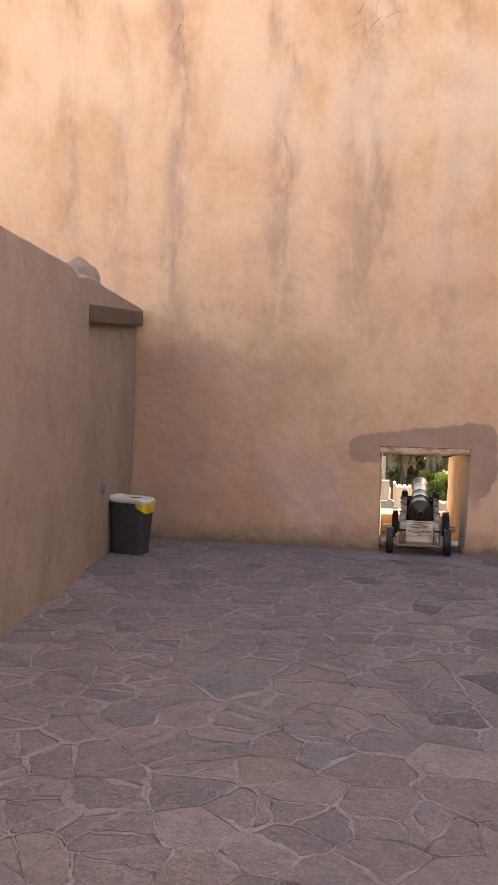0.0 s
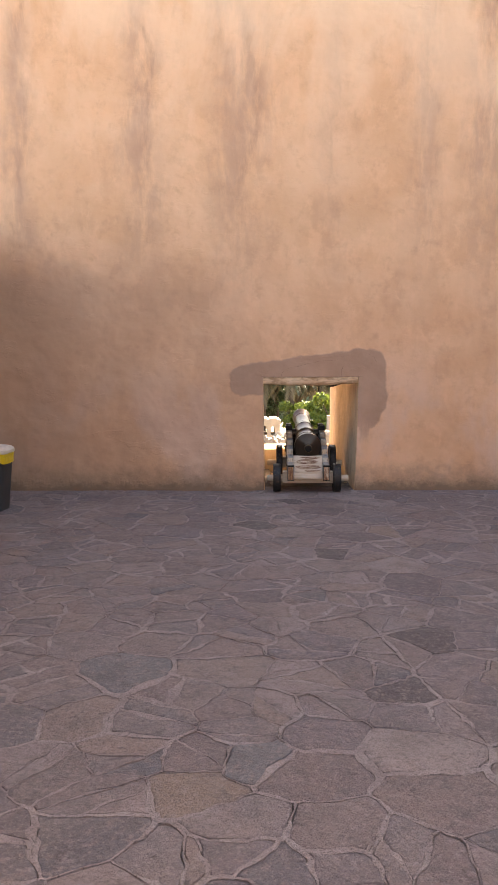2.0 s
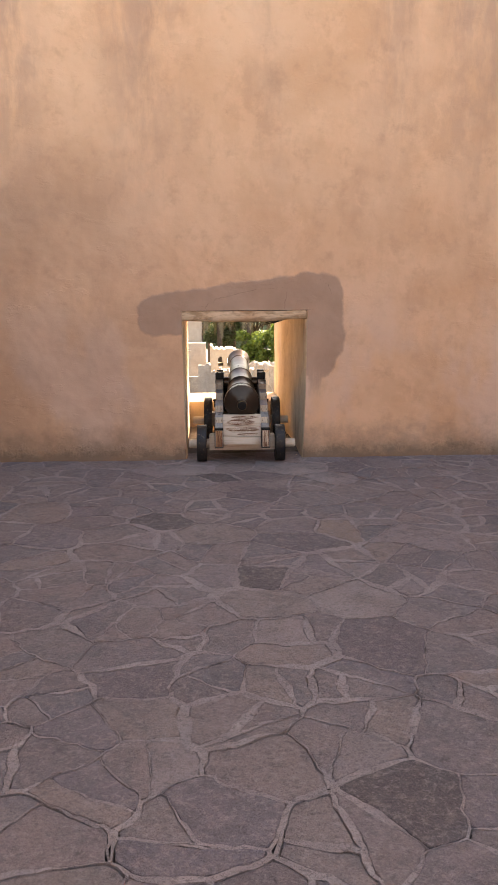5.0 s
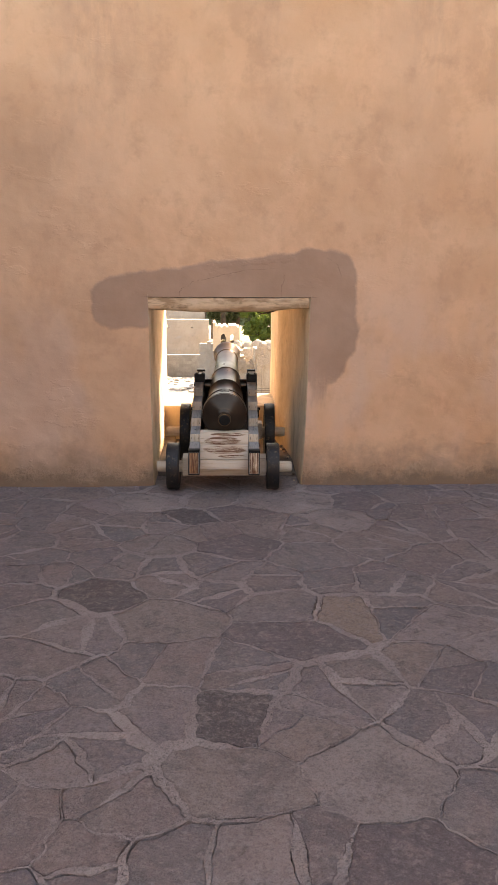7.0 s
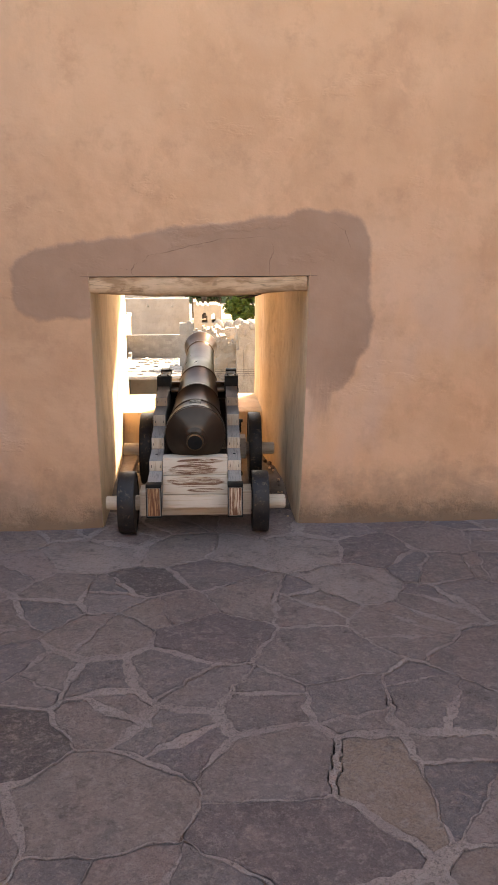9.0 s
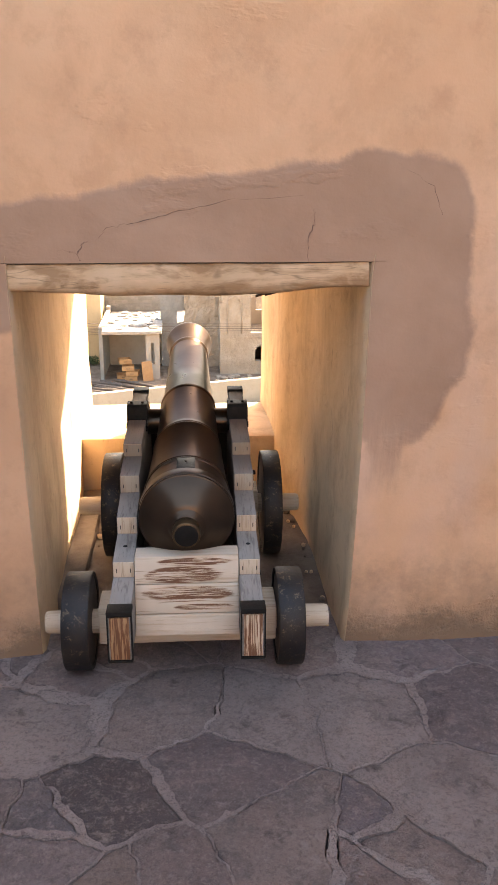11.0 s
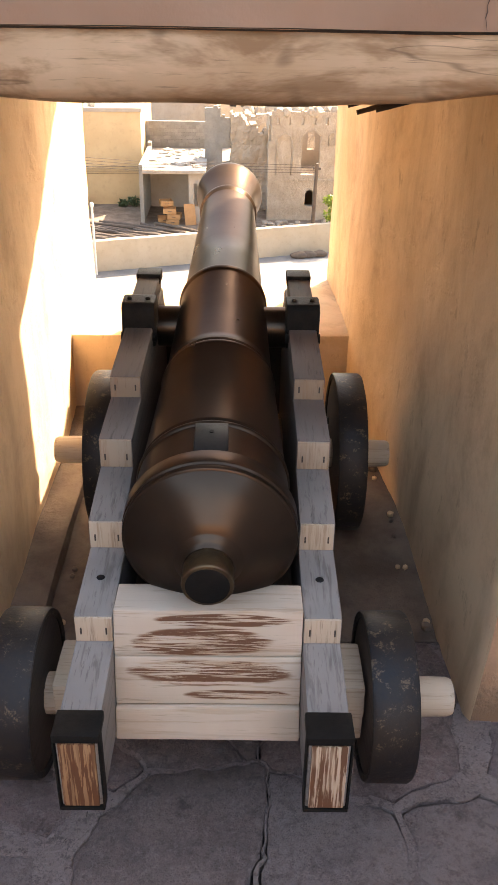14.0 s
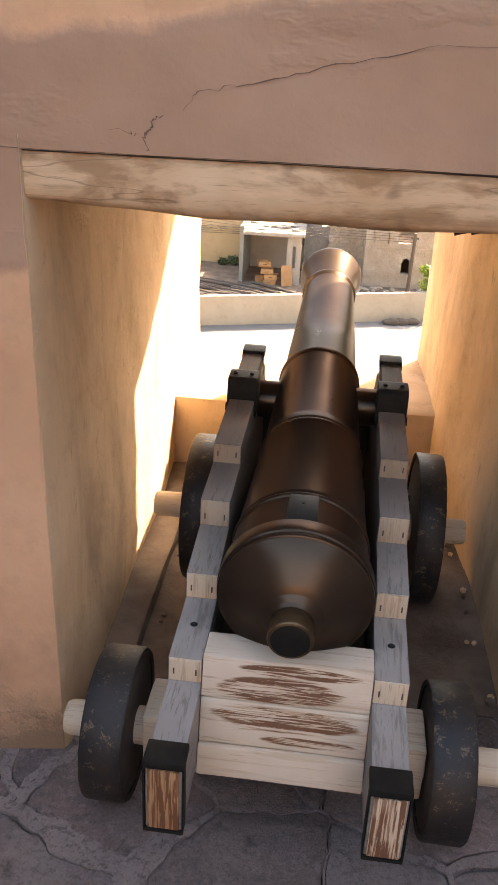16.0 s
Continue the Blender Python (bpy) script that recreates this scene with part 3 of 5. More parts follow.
def embrasure(wall):
    """The sides and ceiling of the opening, which narrow towards the outside."""
    ys = [WALL_Y - 0.004, WALL_Y + 0.004, WALL_Y + 0.02, WALL_Y + 0.05] + steps_between([WALL_Y + 0.12, OUT_Y - 0.02, OUT_Y + 0.03], 0.07)

    def left(y):
        return 0.0 + 0.008 * math.sin((y - 10) * 2.2)

    def right(y):
        f = min(max((y - 10.85) / 0.65, 0), 1)
        return OPEN_W - 0.02 * min((y - 10) / 0.8, 1) - 0.082 * f * f * (3 - 2 * f) - 0.012 * max(0, y - 11.5)

    # unseen ceiling; its sideways slope is added to shape the sun patch opposite
    def ceiling(y, x):
        f = max(0, min(1, (y - 10.2) / 1.6))
        return OPEN_H + f * (0.05 + 0.62 * x)

    def shell(name, make, n, flip, label):
        verts, faces = [], []
        for i, y in enumerate(ys):
            lip = (0.01, 0.006, 0.0)[i] if i < 3 else 0.0
            for j in range(n + 1):
                x, z = make(y, j / n, lip)
                k = 0.012 * noise.noise(Vector((x * 2, y * 2.2, z * 2.2))) + 0.004 * noise.noise(Vector((x * 11, y * 11, z * 11)))
                k *= min(1, 0.3 + (y - 9.99) * 3)
                chip = 0.012 * max(0, noise.noise(Vector((x * 7, 4.0, z * 9))) - 0.15) if i < 4 else 0
                if name == "ceiling":
                    verts.append((x, y, z + k))
                else:
                    lean = jamb_lean(OPEN_W if name == "embrasure_right" else 0.0, z) * max(0.2, 1 - (y - WALL_Y) / 0.9)
                    verts.append((x + lean + (k - chip if flip else k + chip), y, z))
        m = n + 1
        for i in range(len(ys) - 1):
            for j in range(n):
                q = (i * m + j, i * m + j + 1, (i + 1) * m + j + 1, (i + 1) * m + j)
                faces.append(q if flip else q[::-1])
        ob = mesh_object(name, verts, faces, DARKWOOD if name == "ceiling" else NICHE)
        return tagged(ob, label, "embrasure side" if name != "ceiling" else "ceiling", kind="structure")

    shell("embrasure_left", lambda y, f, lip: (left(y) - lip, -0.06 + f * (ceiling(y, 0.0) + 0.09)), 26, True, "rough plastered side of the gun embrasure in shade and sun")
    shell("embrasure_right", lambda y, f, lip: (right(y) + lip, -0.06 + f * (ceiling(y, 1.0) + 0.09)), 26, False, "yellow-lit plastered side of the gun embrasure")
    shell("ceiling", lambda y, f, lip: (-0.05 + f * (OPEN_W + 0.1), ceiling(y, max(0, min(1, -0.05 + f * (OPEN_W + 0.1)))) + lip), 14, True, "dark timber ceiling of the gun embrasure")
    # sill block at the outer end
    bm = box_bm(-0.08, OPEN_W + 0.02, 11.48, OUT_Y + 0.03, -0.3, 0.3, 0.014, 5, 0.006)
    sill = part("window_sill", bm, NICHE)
    tagged(sill, "low plastered sill across the embrasure's outer end", "sill", kind="structure")
    bm = bmesh.new()
    bmesh.ops.create_grid(bm, x_segments=34, y_segments=50, size=0.5)
    for v in bm.verts:
        x, y = -0.05 + (v.co.x + 0.5) * (OPEN_W + 0.1), 10.2 + (v.co.y + 0.5) * 1.3
        v.co = Vector((x, y, -0.006 + 0.012 * noise.noise(Vector((x * 5, y * 5, 0))) + 0.005 * noise.noise(Vector((x * 19, y * 19, 0)))))
    tagged(part("embrasure_floor", bm, DUST), "bare trodden earth under the gun carriage", "floor", kind="structure")
    # mud kerb along one side
    bm = box_bm(-0.04, 0.1, 10.32, 11.47, -0.05, 0.035, 0.012, 5, 0.012)
    tagged(part("mud_kerb", bm, DUST), "low crumbling mud kerb along the embrasure side", "kerb", kind="structure")
    # crumbs of fallen plaster
    rnd = random.Random(5)
    for i in range(26):
        bm = bmesh.new()
        bmesh.ops.create_icosphere(bm, subdivisions=1, radius=rnd.uniform(0.006, 0.018))
        for v in bm.verts:
            v.co *= 1 + 0.5 * noise.noise(v.co * 60 + Vector((i, 0, 0)))
        ob = part("plaster_crumb", bm, DUST if i % 2 else NICHE)
        ob.location = (rnd.choice((0.12, 0.15, 1.0, 1.03)) + rnd.uniform(-0.03, 0.02), rnd.uniform(10.1, 11.3), 0.004)
        tagged(ob, "small crumb of fallen plaster on the earth", "rubble", "crumbs in the embrasure")


WALL_OB = big_wall()
embrasure(WALL_OB)


def lintel():
    bm = bmesh.new()
    n, k = 60, 20
    rings = []
    for i in range(n + 1):
        x = -0.005 + (OPEN_W + 0.005) * i / n
        ring = []
        sag = -0.012 + 0.02 * math.sin(math.pi * i / n) - 0.012 * i / n + 0.008 * noise.noise(Vector((x * 3.5, 0, 7)))
        for j in range(k):
            a = 2 * math.pi * j / k
            c, s = math.cos(a), math.sin(a)
            y = 10.06 + math.copysign(abs(c) ** 0.5, c) * 0.06
            z = (1.254 + abs(s) ** 0.4 * 0.066) if s > 0 else (1.254 - abs(s) ** 0.55 * 0.045)
            if s < 0:
                z -= sag * -s
            p = Vector((x, y, z))
            p += noise.noise_vector(p * 8) * 0.004
            ring.append(bm.verts.new(p))
        rings.append(ring)
    for a, b in zip(rings, rings[1:]):
        for j in range(k):
            bm.faces.new((a[j], a[(j + 1) % k], b[(j + 1) % k], b[j]))
    bm.faces.new(rings[0])
    bm.faces.new(rings[-1])
    log = part("lintel", bm, LOG)
    tagged(log, "bleached hewn log lintel with knots over the embrasure", "lintel")
    # added board: stops daylight showing through the gap above the log
    backing = part("lintel_gap_blocker", box_bm(-0.03, OPEN_W + 0.03, 10.1, 10.19, 1.258, 1.36, 0.006), STICK)
    tagged(backing, "added dark board that blocks light behind the lintel", "beam")
    rnd = random.Random(3)
    for i in range(6):
        z = 1.262 + 0.004 * (i % 3)
        p0 = (rnd.uniform(1.0, 1.06), 10.17 + i * 0.016, z)
        tip = rnd.uniform(0.72, 0.82)
        p1 = (tip, 10.17 + i * 0.02 + rnd.uniform(-0.01, 0.02), z - rnd.uniform(0.06, 0.085))
        mid = tuple((a + b) / 2 + rnd.uniform(-0.004, 0.004) for a, b in zip(p0, p1))
        stick = part("palm_stick", tube_bm([p0, mid, p1], [0.007, 0.006, 0.004], 7), STICK)
        tagged(stick, "dark broken palm stick hanging under the lintel", "stick", "sticks behind the lintel")
    for i in range(5):
        stick = part("roof_pole", tube_bm([(0.0, 10.3 + 0.36 * i, 1.31 + 0.01 * i), (1.05 - 0.02 * i, 10.3 + 0.36 * i, 1.33 + 0.14 * i)], [0.028, 0.025], 10), STICK)
        tagged(stick, "dark roof pole across the embrasure ceiling", "pole", "poles of the embrasure ceiling")


lintel()


def crack(name, points, wide):
    """A fine jagged crack across the wall face."""
    rnd = random.Random(int(points[0][0] * 997 + points[-1][1] * 131))
    line = []
    for (x0, z0), (x1, z1) in zip(points, points[1:]):
        for i in range(7):
            f = i / 7
            line.append((x0 + (x1 - x0) * f + rnd.uniform(-0.004, 0.004), z0 + (z1 - z0) * f + rnd.uniform(-0.004, 0.004)))
    verts, faces = [], []
    for i, (x, z) in enumerate(line):
        gap = math.hypot(max(-0.018 - x, x - OPEN_W - 0.018, 0), max(z - OPEN_H - 0.018, 0))
        y = WALL_Y - wall_bulge(x, z) * min(1, 0.25 + gap * 2.0) - 0.003
        w = wide * (0.3 + 0.7 * math.sin(math.pi * (i + 0.5) / len(line))) * rnd.uniform(0.3, 1.2)
        verts += [(x - w, y, z + w * 0.7), (x + w, y, z - w * 0.7)]
        if i:
            k = 2 * i
            faces.append((k - 2, k - 1, k + 1, k))
    mesh_object(name, verts, faces, CRACK, WALL_OB, "fine crack in the repaired plaster")


crack("crack", [(0.888, 1.31), (0.884, 1.37), (0.905, 1.43), (0.9, 1.47)], 0.0014)
crack("crack", [(0.207, 1.315), (0.203, 1.335), (0.21, 1.352), (0.217, 1.365), (0.236, 1.369)], 0.0016)
crack("crack", [(0.202, 1.336), (0.177, 1.342), (0.134, 1.349)], 0.0009)
crack("crack", [(0.261, 1.377), (0.29, 1.409), (0.358, 1.423), (0.48, 1.45), (0.66, 1.49), (0.9, 1.505)], 0.001)
for at, rise in ((-0.42, 6.3), (-0.2, 6.25), (0.0, 6.4), (-2.7, 6.2)):
    crack("crack", [(at, rise), (at + 0.07, rise + 0.14), (at - 0.04, rise + 0.3), (at + 0.05 * math.sin(at * 9), rise + 0.42), (at + 0.02, rise + 0.6)], 0.003)
    crack("crack", [(at - 0.15, rise + 0.12), (at + 0.02, rise + 0.2 + 0.1 * math.sin(at * 23)), (at + 0.2, rise + 0.17)], 0.0025)
crack("crack", [(1.15, 1.59), (1.26, 1.53), (1.3, 1.43)], 0.0016)


# ---- courtyard: side building, platform, added walls behind ----
def left_face(y):
    return -3.1 + (10.0 - y) * 0.095


def side_building():
    """The low building beside the court: its face stands at a slant, with a shallow blocked doorway."""
    house = thing("side_building", pose(0, 0, 0), "low tan plastered side building with a blocked doorway", "building", kind="structure")
    ys = steps_between([-6.0, 7.36, 7.4, 9.93, 10.02], 0.09)
    zs = steps_between([-0.06, 2.95], 0.07)
    verts, faces, at = [], [], {}
    for i, y in enumerate(ys):
        for j, z in enumerate(zs):
            p = Vector((7.0, y, z))
            out = 0.03 * noise.noise(p * 0.6) + 0.01 * noise.noise(p * 2.3) + 0.004 * noise.noise(p * 7)
            dip = 0.085 if y > 7.38 and z < 2.61 + 0.09 * (y - 7.36) else 0.0
            ztop = z
            if j == len(zs) - 1:
                ztop += 0.025 * noise.noise(Vector((y * 1.5, 0, 0))) - 0.05 * max(0, 1 - abs(y - 7.0) / 0.3)
            elif z > 2.6:
                ztop -= 0.05 * max(0, 1 - abs(y - 7.0) / 0.3) * (z - 2.6) / 0.35
            at[i, j] = len(verts)
            verts.append((left_face(y) + out - dip, y, ztop))
    n0 = len(verts)
    for i, y in enumerate(ys):
        x, _, z = verts[at[i, len(zs) - 1]]
        verts.append((x - 0.04, y, z + 0.03))
        verts.append((x - 0.45, y, z + 0.03))
        verts.append((x - 0.5, y, z - 0.5))
    for i in range(len(ys) - 1):
        for j in range(len(zs) - 1):
            faces.append((at[i, j], at[i, j + 1], at[i + 1, j + 1], at[i + 1, j]))
        a, b, t = n0 + 3 * i, n0 + 3 * i + 3, len(zs) - 1
        faces.append((at[i, t], a, b, at[i + 1, t]))
        faces.append((a, a + 1, b + 1, b))
        faces.append((a + 1, a + 2, b + 2, b + 1))
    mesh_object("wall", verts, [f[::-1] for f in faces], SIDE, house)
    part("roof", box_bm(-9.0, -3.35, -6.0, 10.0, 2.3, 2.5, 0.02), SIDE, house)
    lump = bmesh.new()
    bmesh.ops.create_icosphere(lump, subdivisions=4, radius=1)
    for v in lump.verts:
        c = v.co.copy()
        v.co = Vector((-3.28 + c.x * 0.2, 8.2 + c.y * 0.42, 3.03 + c.z * 0.25)) + noise.noise_vector(c * 2.0) * 0.06
    part("parapet_lump", lump, SIDE, house, "rounded worn plaster lump on the parapet")
    m = pose(left_face(8.64) - 0.03, 8.64, 2.725, 5.1, 0, math.degrees(math.atan(0.095)))
    beam = part("door_beam", box_bm(-0.06, 0.05, -1.28, 1.27, -0.088, 0.088, 0.008, 3, 0.004), BEAM)
    beam.matrix_world = m
    tagged(beam, "brown weathered timber beam over a blocked doorway", "beam")
    tap = thing("wall_socket", pose(left_face(8.37) - 0.075, 8.37, 0.82), "small grey weatherproof socket box on the plaster", "socket")
    part("box", box_bm(0, 0.05, -0.045, 0.045, -0.06, 0.06, 0.008), GREY, tap)
    part("cover", box_bm(0.05, 0.065, -0.04, 0.04, -0.02, 0.055, 0.005), GREY, tap)
    part("cable_gland", lathe_bm([(-0.1, 0.012), (-0.06, 0.012)], 10, "z"), GREY, tap).location = (0.025, 0, 0)


side_building()


def waste_bin():
    b = thing("waste_bin", pose(-2.83, 8.86, 0, 0, 0, -6), "dark grey plastic waste bin with cream lid and yellow liner", "bin")

    def shell(z0, z1, w0, w1, d0, d1, wall):
        bm = bmesh.new()
        loops = []
        for z, w, d in ((z0, w0, d0), (z1, w1, d1), (z1, w1 - wall, d1 - wall), (z0 + 0.02, w0 - wall, d0 - wall)):
            loop = []
            for i in range(40):
                a = 2 * math.pi * i / 40
                c, s = math.cos(a), math.sin(a)
                loop.append(bm.verts.new((math.copysign(abs(c) ** 0.35, c) * w, math.copysign(abs(s) ** 0.35, s) * d, z)))
            loops.append(loop)
        for p, q in zip(loops, loops[1:]):
            for i in range(40):
                bm.faces.new((p[i], p[(i + 1) % 40], q[(i + 1) % 40], q[i]))
        bm.faces.new(loops[0])
        bm.faces.new(loops[-1])
        return bm

    part("body", shell(0.0, 0.585, 0.185, 0.232, 0.14, 0.175, 0.008), BIN, b)
    part("rim", shell(0.57, 0.595, 0.236, 0.238, 0.18, 0.182, 0.012), BIN, b)
    bag = shell(0.525, 0.6, 0.237, 0.242, 0.178, 0.186, 0.004)
    for v in bag.verts:
        if v.co.z < 0.56:
            v.co.z = 0.59 - 0.11 * max(0, v.co.x - 0.08) / 0.16 + 0.012 * noise.noise(Vector((v.co.x * 17, v.co.y * 17, 0)))
    bmesh.ops.delete(bag, geom=[v for v in bag.verts if v.co.x < 0.08], context="VERTS")
    part("liner", bag, BAG, b, "yellow plastic liner folded over the rim")
    lid = bmesh.new()
    loops = []
    for z, f in ((0.6, 1.0), (0.612, 1.04), (0.64, 1.04), (0.655, 0.98), (0.662, 0.8), (0.65, 0.74), (0.65, 0.0)):
        loop = []
        for i in range(40):
            a = 2 * math.pi * i / 40
            c, s = math.cos(a), math.sin(a)
            loop.append(lid.verts.new((math.copysign(abs(c) ** 0.35, c) * 0.238 * f, math.copysign(abs(s) ** 0.35, s) * 0.183 * f, z - 0.02 * c * f)))
        loops.append(loop)
    for p, q in zip(loops, loops[1:]):
        for i in range(40):
            lid.faces.new((p[i], p[(i + 1) % 40], q[(i + 1) % 40], q[i]))
    bmesh.ops.remove_doubles(lid, verts=lid.verts[:], dist=0.0005)
    part("lid", lid, BIN_LID, b, "scuffed cream plastic lid")
    part("lid_slot", box_bm(-0.11, 0.11, -0.02, 0.02, 0.648, 0.6535, 0.002), BIN, b)


waste_bin()


def side_platform():
    p = thing("platform", pose(0, 0, 0), "low stone-edged platform against the wall", "platform", kind="structure")
    bm = box_bm(3.12, 6.38, 6.4, 9.99, -0.1, 0.13, 0.01, 3, 0.006)
    part("base", bm, SIDE, p)
    for i in range(6):
        y0 = 6.4 + i * 0.6
        part("edge_slab", box_bm(3.06, 3.5, y0 + 0.004, y0 + 0.592, 0.13, 0.174, 0.007, 2, 0.004, i), STONE, p)
    for i in range(6):
        for j in range(4):
            x0, y0 = 3.505 + j * 0.7, 6.4 + i * 0.6
            part("slab", box_bm(x0, x0 + 0.69, y0 + 0.004, y0 + 0.592, 0.13, 0.17, 0.006, 1, 0.004, i + 9 * j), STONE, p)
    bm = box_bm(3.09, 4.6, 9.93, 10.05, 0.174, 0.385, 0.012, 4, 0.005)
    tagged(part("wall_plinth", bm, WALL), "raised plaster plinth above the platform", "plinth", kind="structure")


side_platform()


def unseen_walls():
    """Plain walls that close the court beside and behind the path; unseen, added to shape its light."""
    for name, box in (("added_wall_east", (6.4, 7.4, -2.5, 9.99, -0.1, 5.8)), ("added_wall_east_low", (8.4, 9.4, -10.0, -2.5, -0.1, 2.2)), ("added_wall_south", (-9.0, 9.4, -11.0, -10.0, -0.1, 5.5))):
        tagged(part(name, box_bm(*box, 0.06, 6, 0.05), SIDE), "unseen plain tan plastered wall added to shape the court's light", "wall", kind="structure")


unseen_walls()


# ---- the gun ----
AXIS_A, AXIS_B = Vector((0.5066, 10.0, 0.522)), Vector((0.551, 12.0, 0.7004))


def cannon():
    way = (AXIS_B - AXIS_A).normalized()
    m = Matrix.Translation(AXIS_A) @ way.to_track_quat("Y", "Z").to_matrix().to_4x4()
    gun = thing("cannon", m, "old dark brown iron cannon barrel with raised rings", "cannon")
    barrel = [(-0.076, 0.1495), (-0.074, 0.1525), (-0.068, 0.1535), (-0.064, 0.1515), (-0.061, 0.1515), (-0.058, 0.1545), (-0.024, 0.1545), (-0.02, 0.1515), (-0.018, 0.1445),
              (0.076, 0.141), (0.078, 0.1435), (0.084, 0.145), (0.089, 0.1435), (0.091, 0.141), (0.096, 0.141), (0.098, 0.1425), (0.102, 0.1425), (0.104, 0.1395), (0.435, 0.1258), (0.438, 0.1278), (0.444, 0.1285), (0.449, 0.1275), (0.452, 0.1255), (0.456, 0.1265), (0.462, 0.1268), (0.466, 0.1235),
              (0.5, 0.1215), (0.88, 0.1135), (0.886, 0.115), (0.892, 0.1175), (0.902, 0.1185), (0.912, 0.1175), (0.918, 0.1135), (0.924, 0.1095),
              (1.2, 0.1025), (1.66, 0.0925), (1.668, 0.0935), (1.676, 0.0985), (1.688, 0.0995), (1.698, 0.0985), (1.704, 0.0935), (1.72, 0.0945), (1.78, 0.1), (1.83, 0.108), (1.868, 0.1165), (1.885, 0.1195), (1.9, 0.1195), (1.908, 0.115), (1.91, 0.06), (1.86, 0.052), (1.6, 0.052)]
    part("barrel", lathe_bm(barrel, 72), GUN, gun)
    breech = [(-0.074, 0.1505), (-0.078, 0.1475), (-0.1, 0.113), (-0.121, 0.078), (-0.128, 0.066), (-0.1295, 0.0605), (-0.1305, 0.0585), (-0.133, 0.0565), (-0.136, 0.049), (-0.14, 0.0445), (-0.144, 0.042)]
    part("breech", lathe_bm(breech, 64), GUN, gun)
    button = [(-0.138, 0.041), (-0.146, 0.0405), (-0.15, 0.0425), (-0.186, 0.0435), (-0.189, 0.0425), (-0.19, 0.041), (-0.19, 0.02)]
    part("cascabel_knob", lathe_bm(button, 40), BRASSY, gun, "rubbed bronze-coloured knob")
    part("knob_face", lathe_bm([(-0.188, 0.0365), (-0.1915, 0.0365), (-0.192, 0.034)], 36), IRON, gun, "dark flat end of the knob")
    tr = [(-0.168, 0.05), (-0.166, 0.053), (0.166, 0.053), (0.168, 0.05)]
    bm = lathe_bm(tr, 32, "x")
    part("trunnion", bm, GUN, gun).location = (0, 0.8, -0.01)
    bm = box_bm(-0.03, 0.03, -0.02, 0.078, 0.128, 0.1475, 0.003)
    for v in bm.verts:
        v.co.z -= 0.16 * v.co.x * v.co.x / 0.03 * 0.6
    part("vent_plate", bm, PLATE, gun, "small steel vent plate")
    part("vent_hole", lathe_bm([(0.1465, 0.004), (0.1485, 0.004)], 10, "z"), IRON, gun).location = (0, 0.045, 0)
    return gun


cannon()

CARRIAGE = pose(0.497, 9.66, 0, 0, 0, -1.4)


def wheel(parent, side, v, r, w0, w1):
    c = Vector((0, v, r))
    wood = [(w0, 0.05), (w0 + 0.002, r - 0.03), (w0 + 0.004, r - 0.012), (w1 - 0.006, r - 0.012), (w1 - 0.004, r - 0.03), (w1 - 0.001, 0.06)]
    disc = part("wheel", lathe_bm([(s * side, q) for s, q in wood], 48, "x"), DARKWOOD, parent, "solid charred-looking wooden wheel")
    disc.location = c
    tyre = [(w0, r - 0.014), (w0 - 0.002, r - 0.003), (w0 + 0.003, r), (w1 - 0.003, r), (w1 + 0.002, r - 0.003), (w1, r - 0.014)]
    bm = bmesh.new()
    rings = []
    for s, q in tyre:
        ring = []
        for i in range(64):
            a = 2 * math.pi * i / 64
            k = q + 0.0022 * noise.noise(Vector((math.cos(a) * 3, math.sin(a) * 3, s * 20 + v)))
            ring.append(bm.verts.new((s * side, k * math.cos(a), k * math.sin(a))))
        rings.append(ring)
    for a, b in zip(rings, rings[1:] + rings[:1]):
        for i in range(64):
            bm.faces.new((a[i], a[(i + 1) % 64], b[(i + 1) % 64], b[i]))
    part("tyre", bm, TYRE, disc, "worn black iron tyre")
    return disc


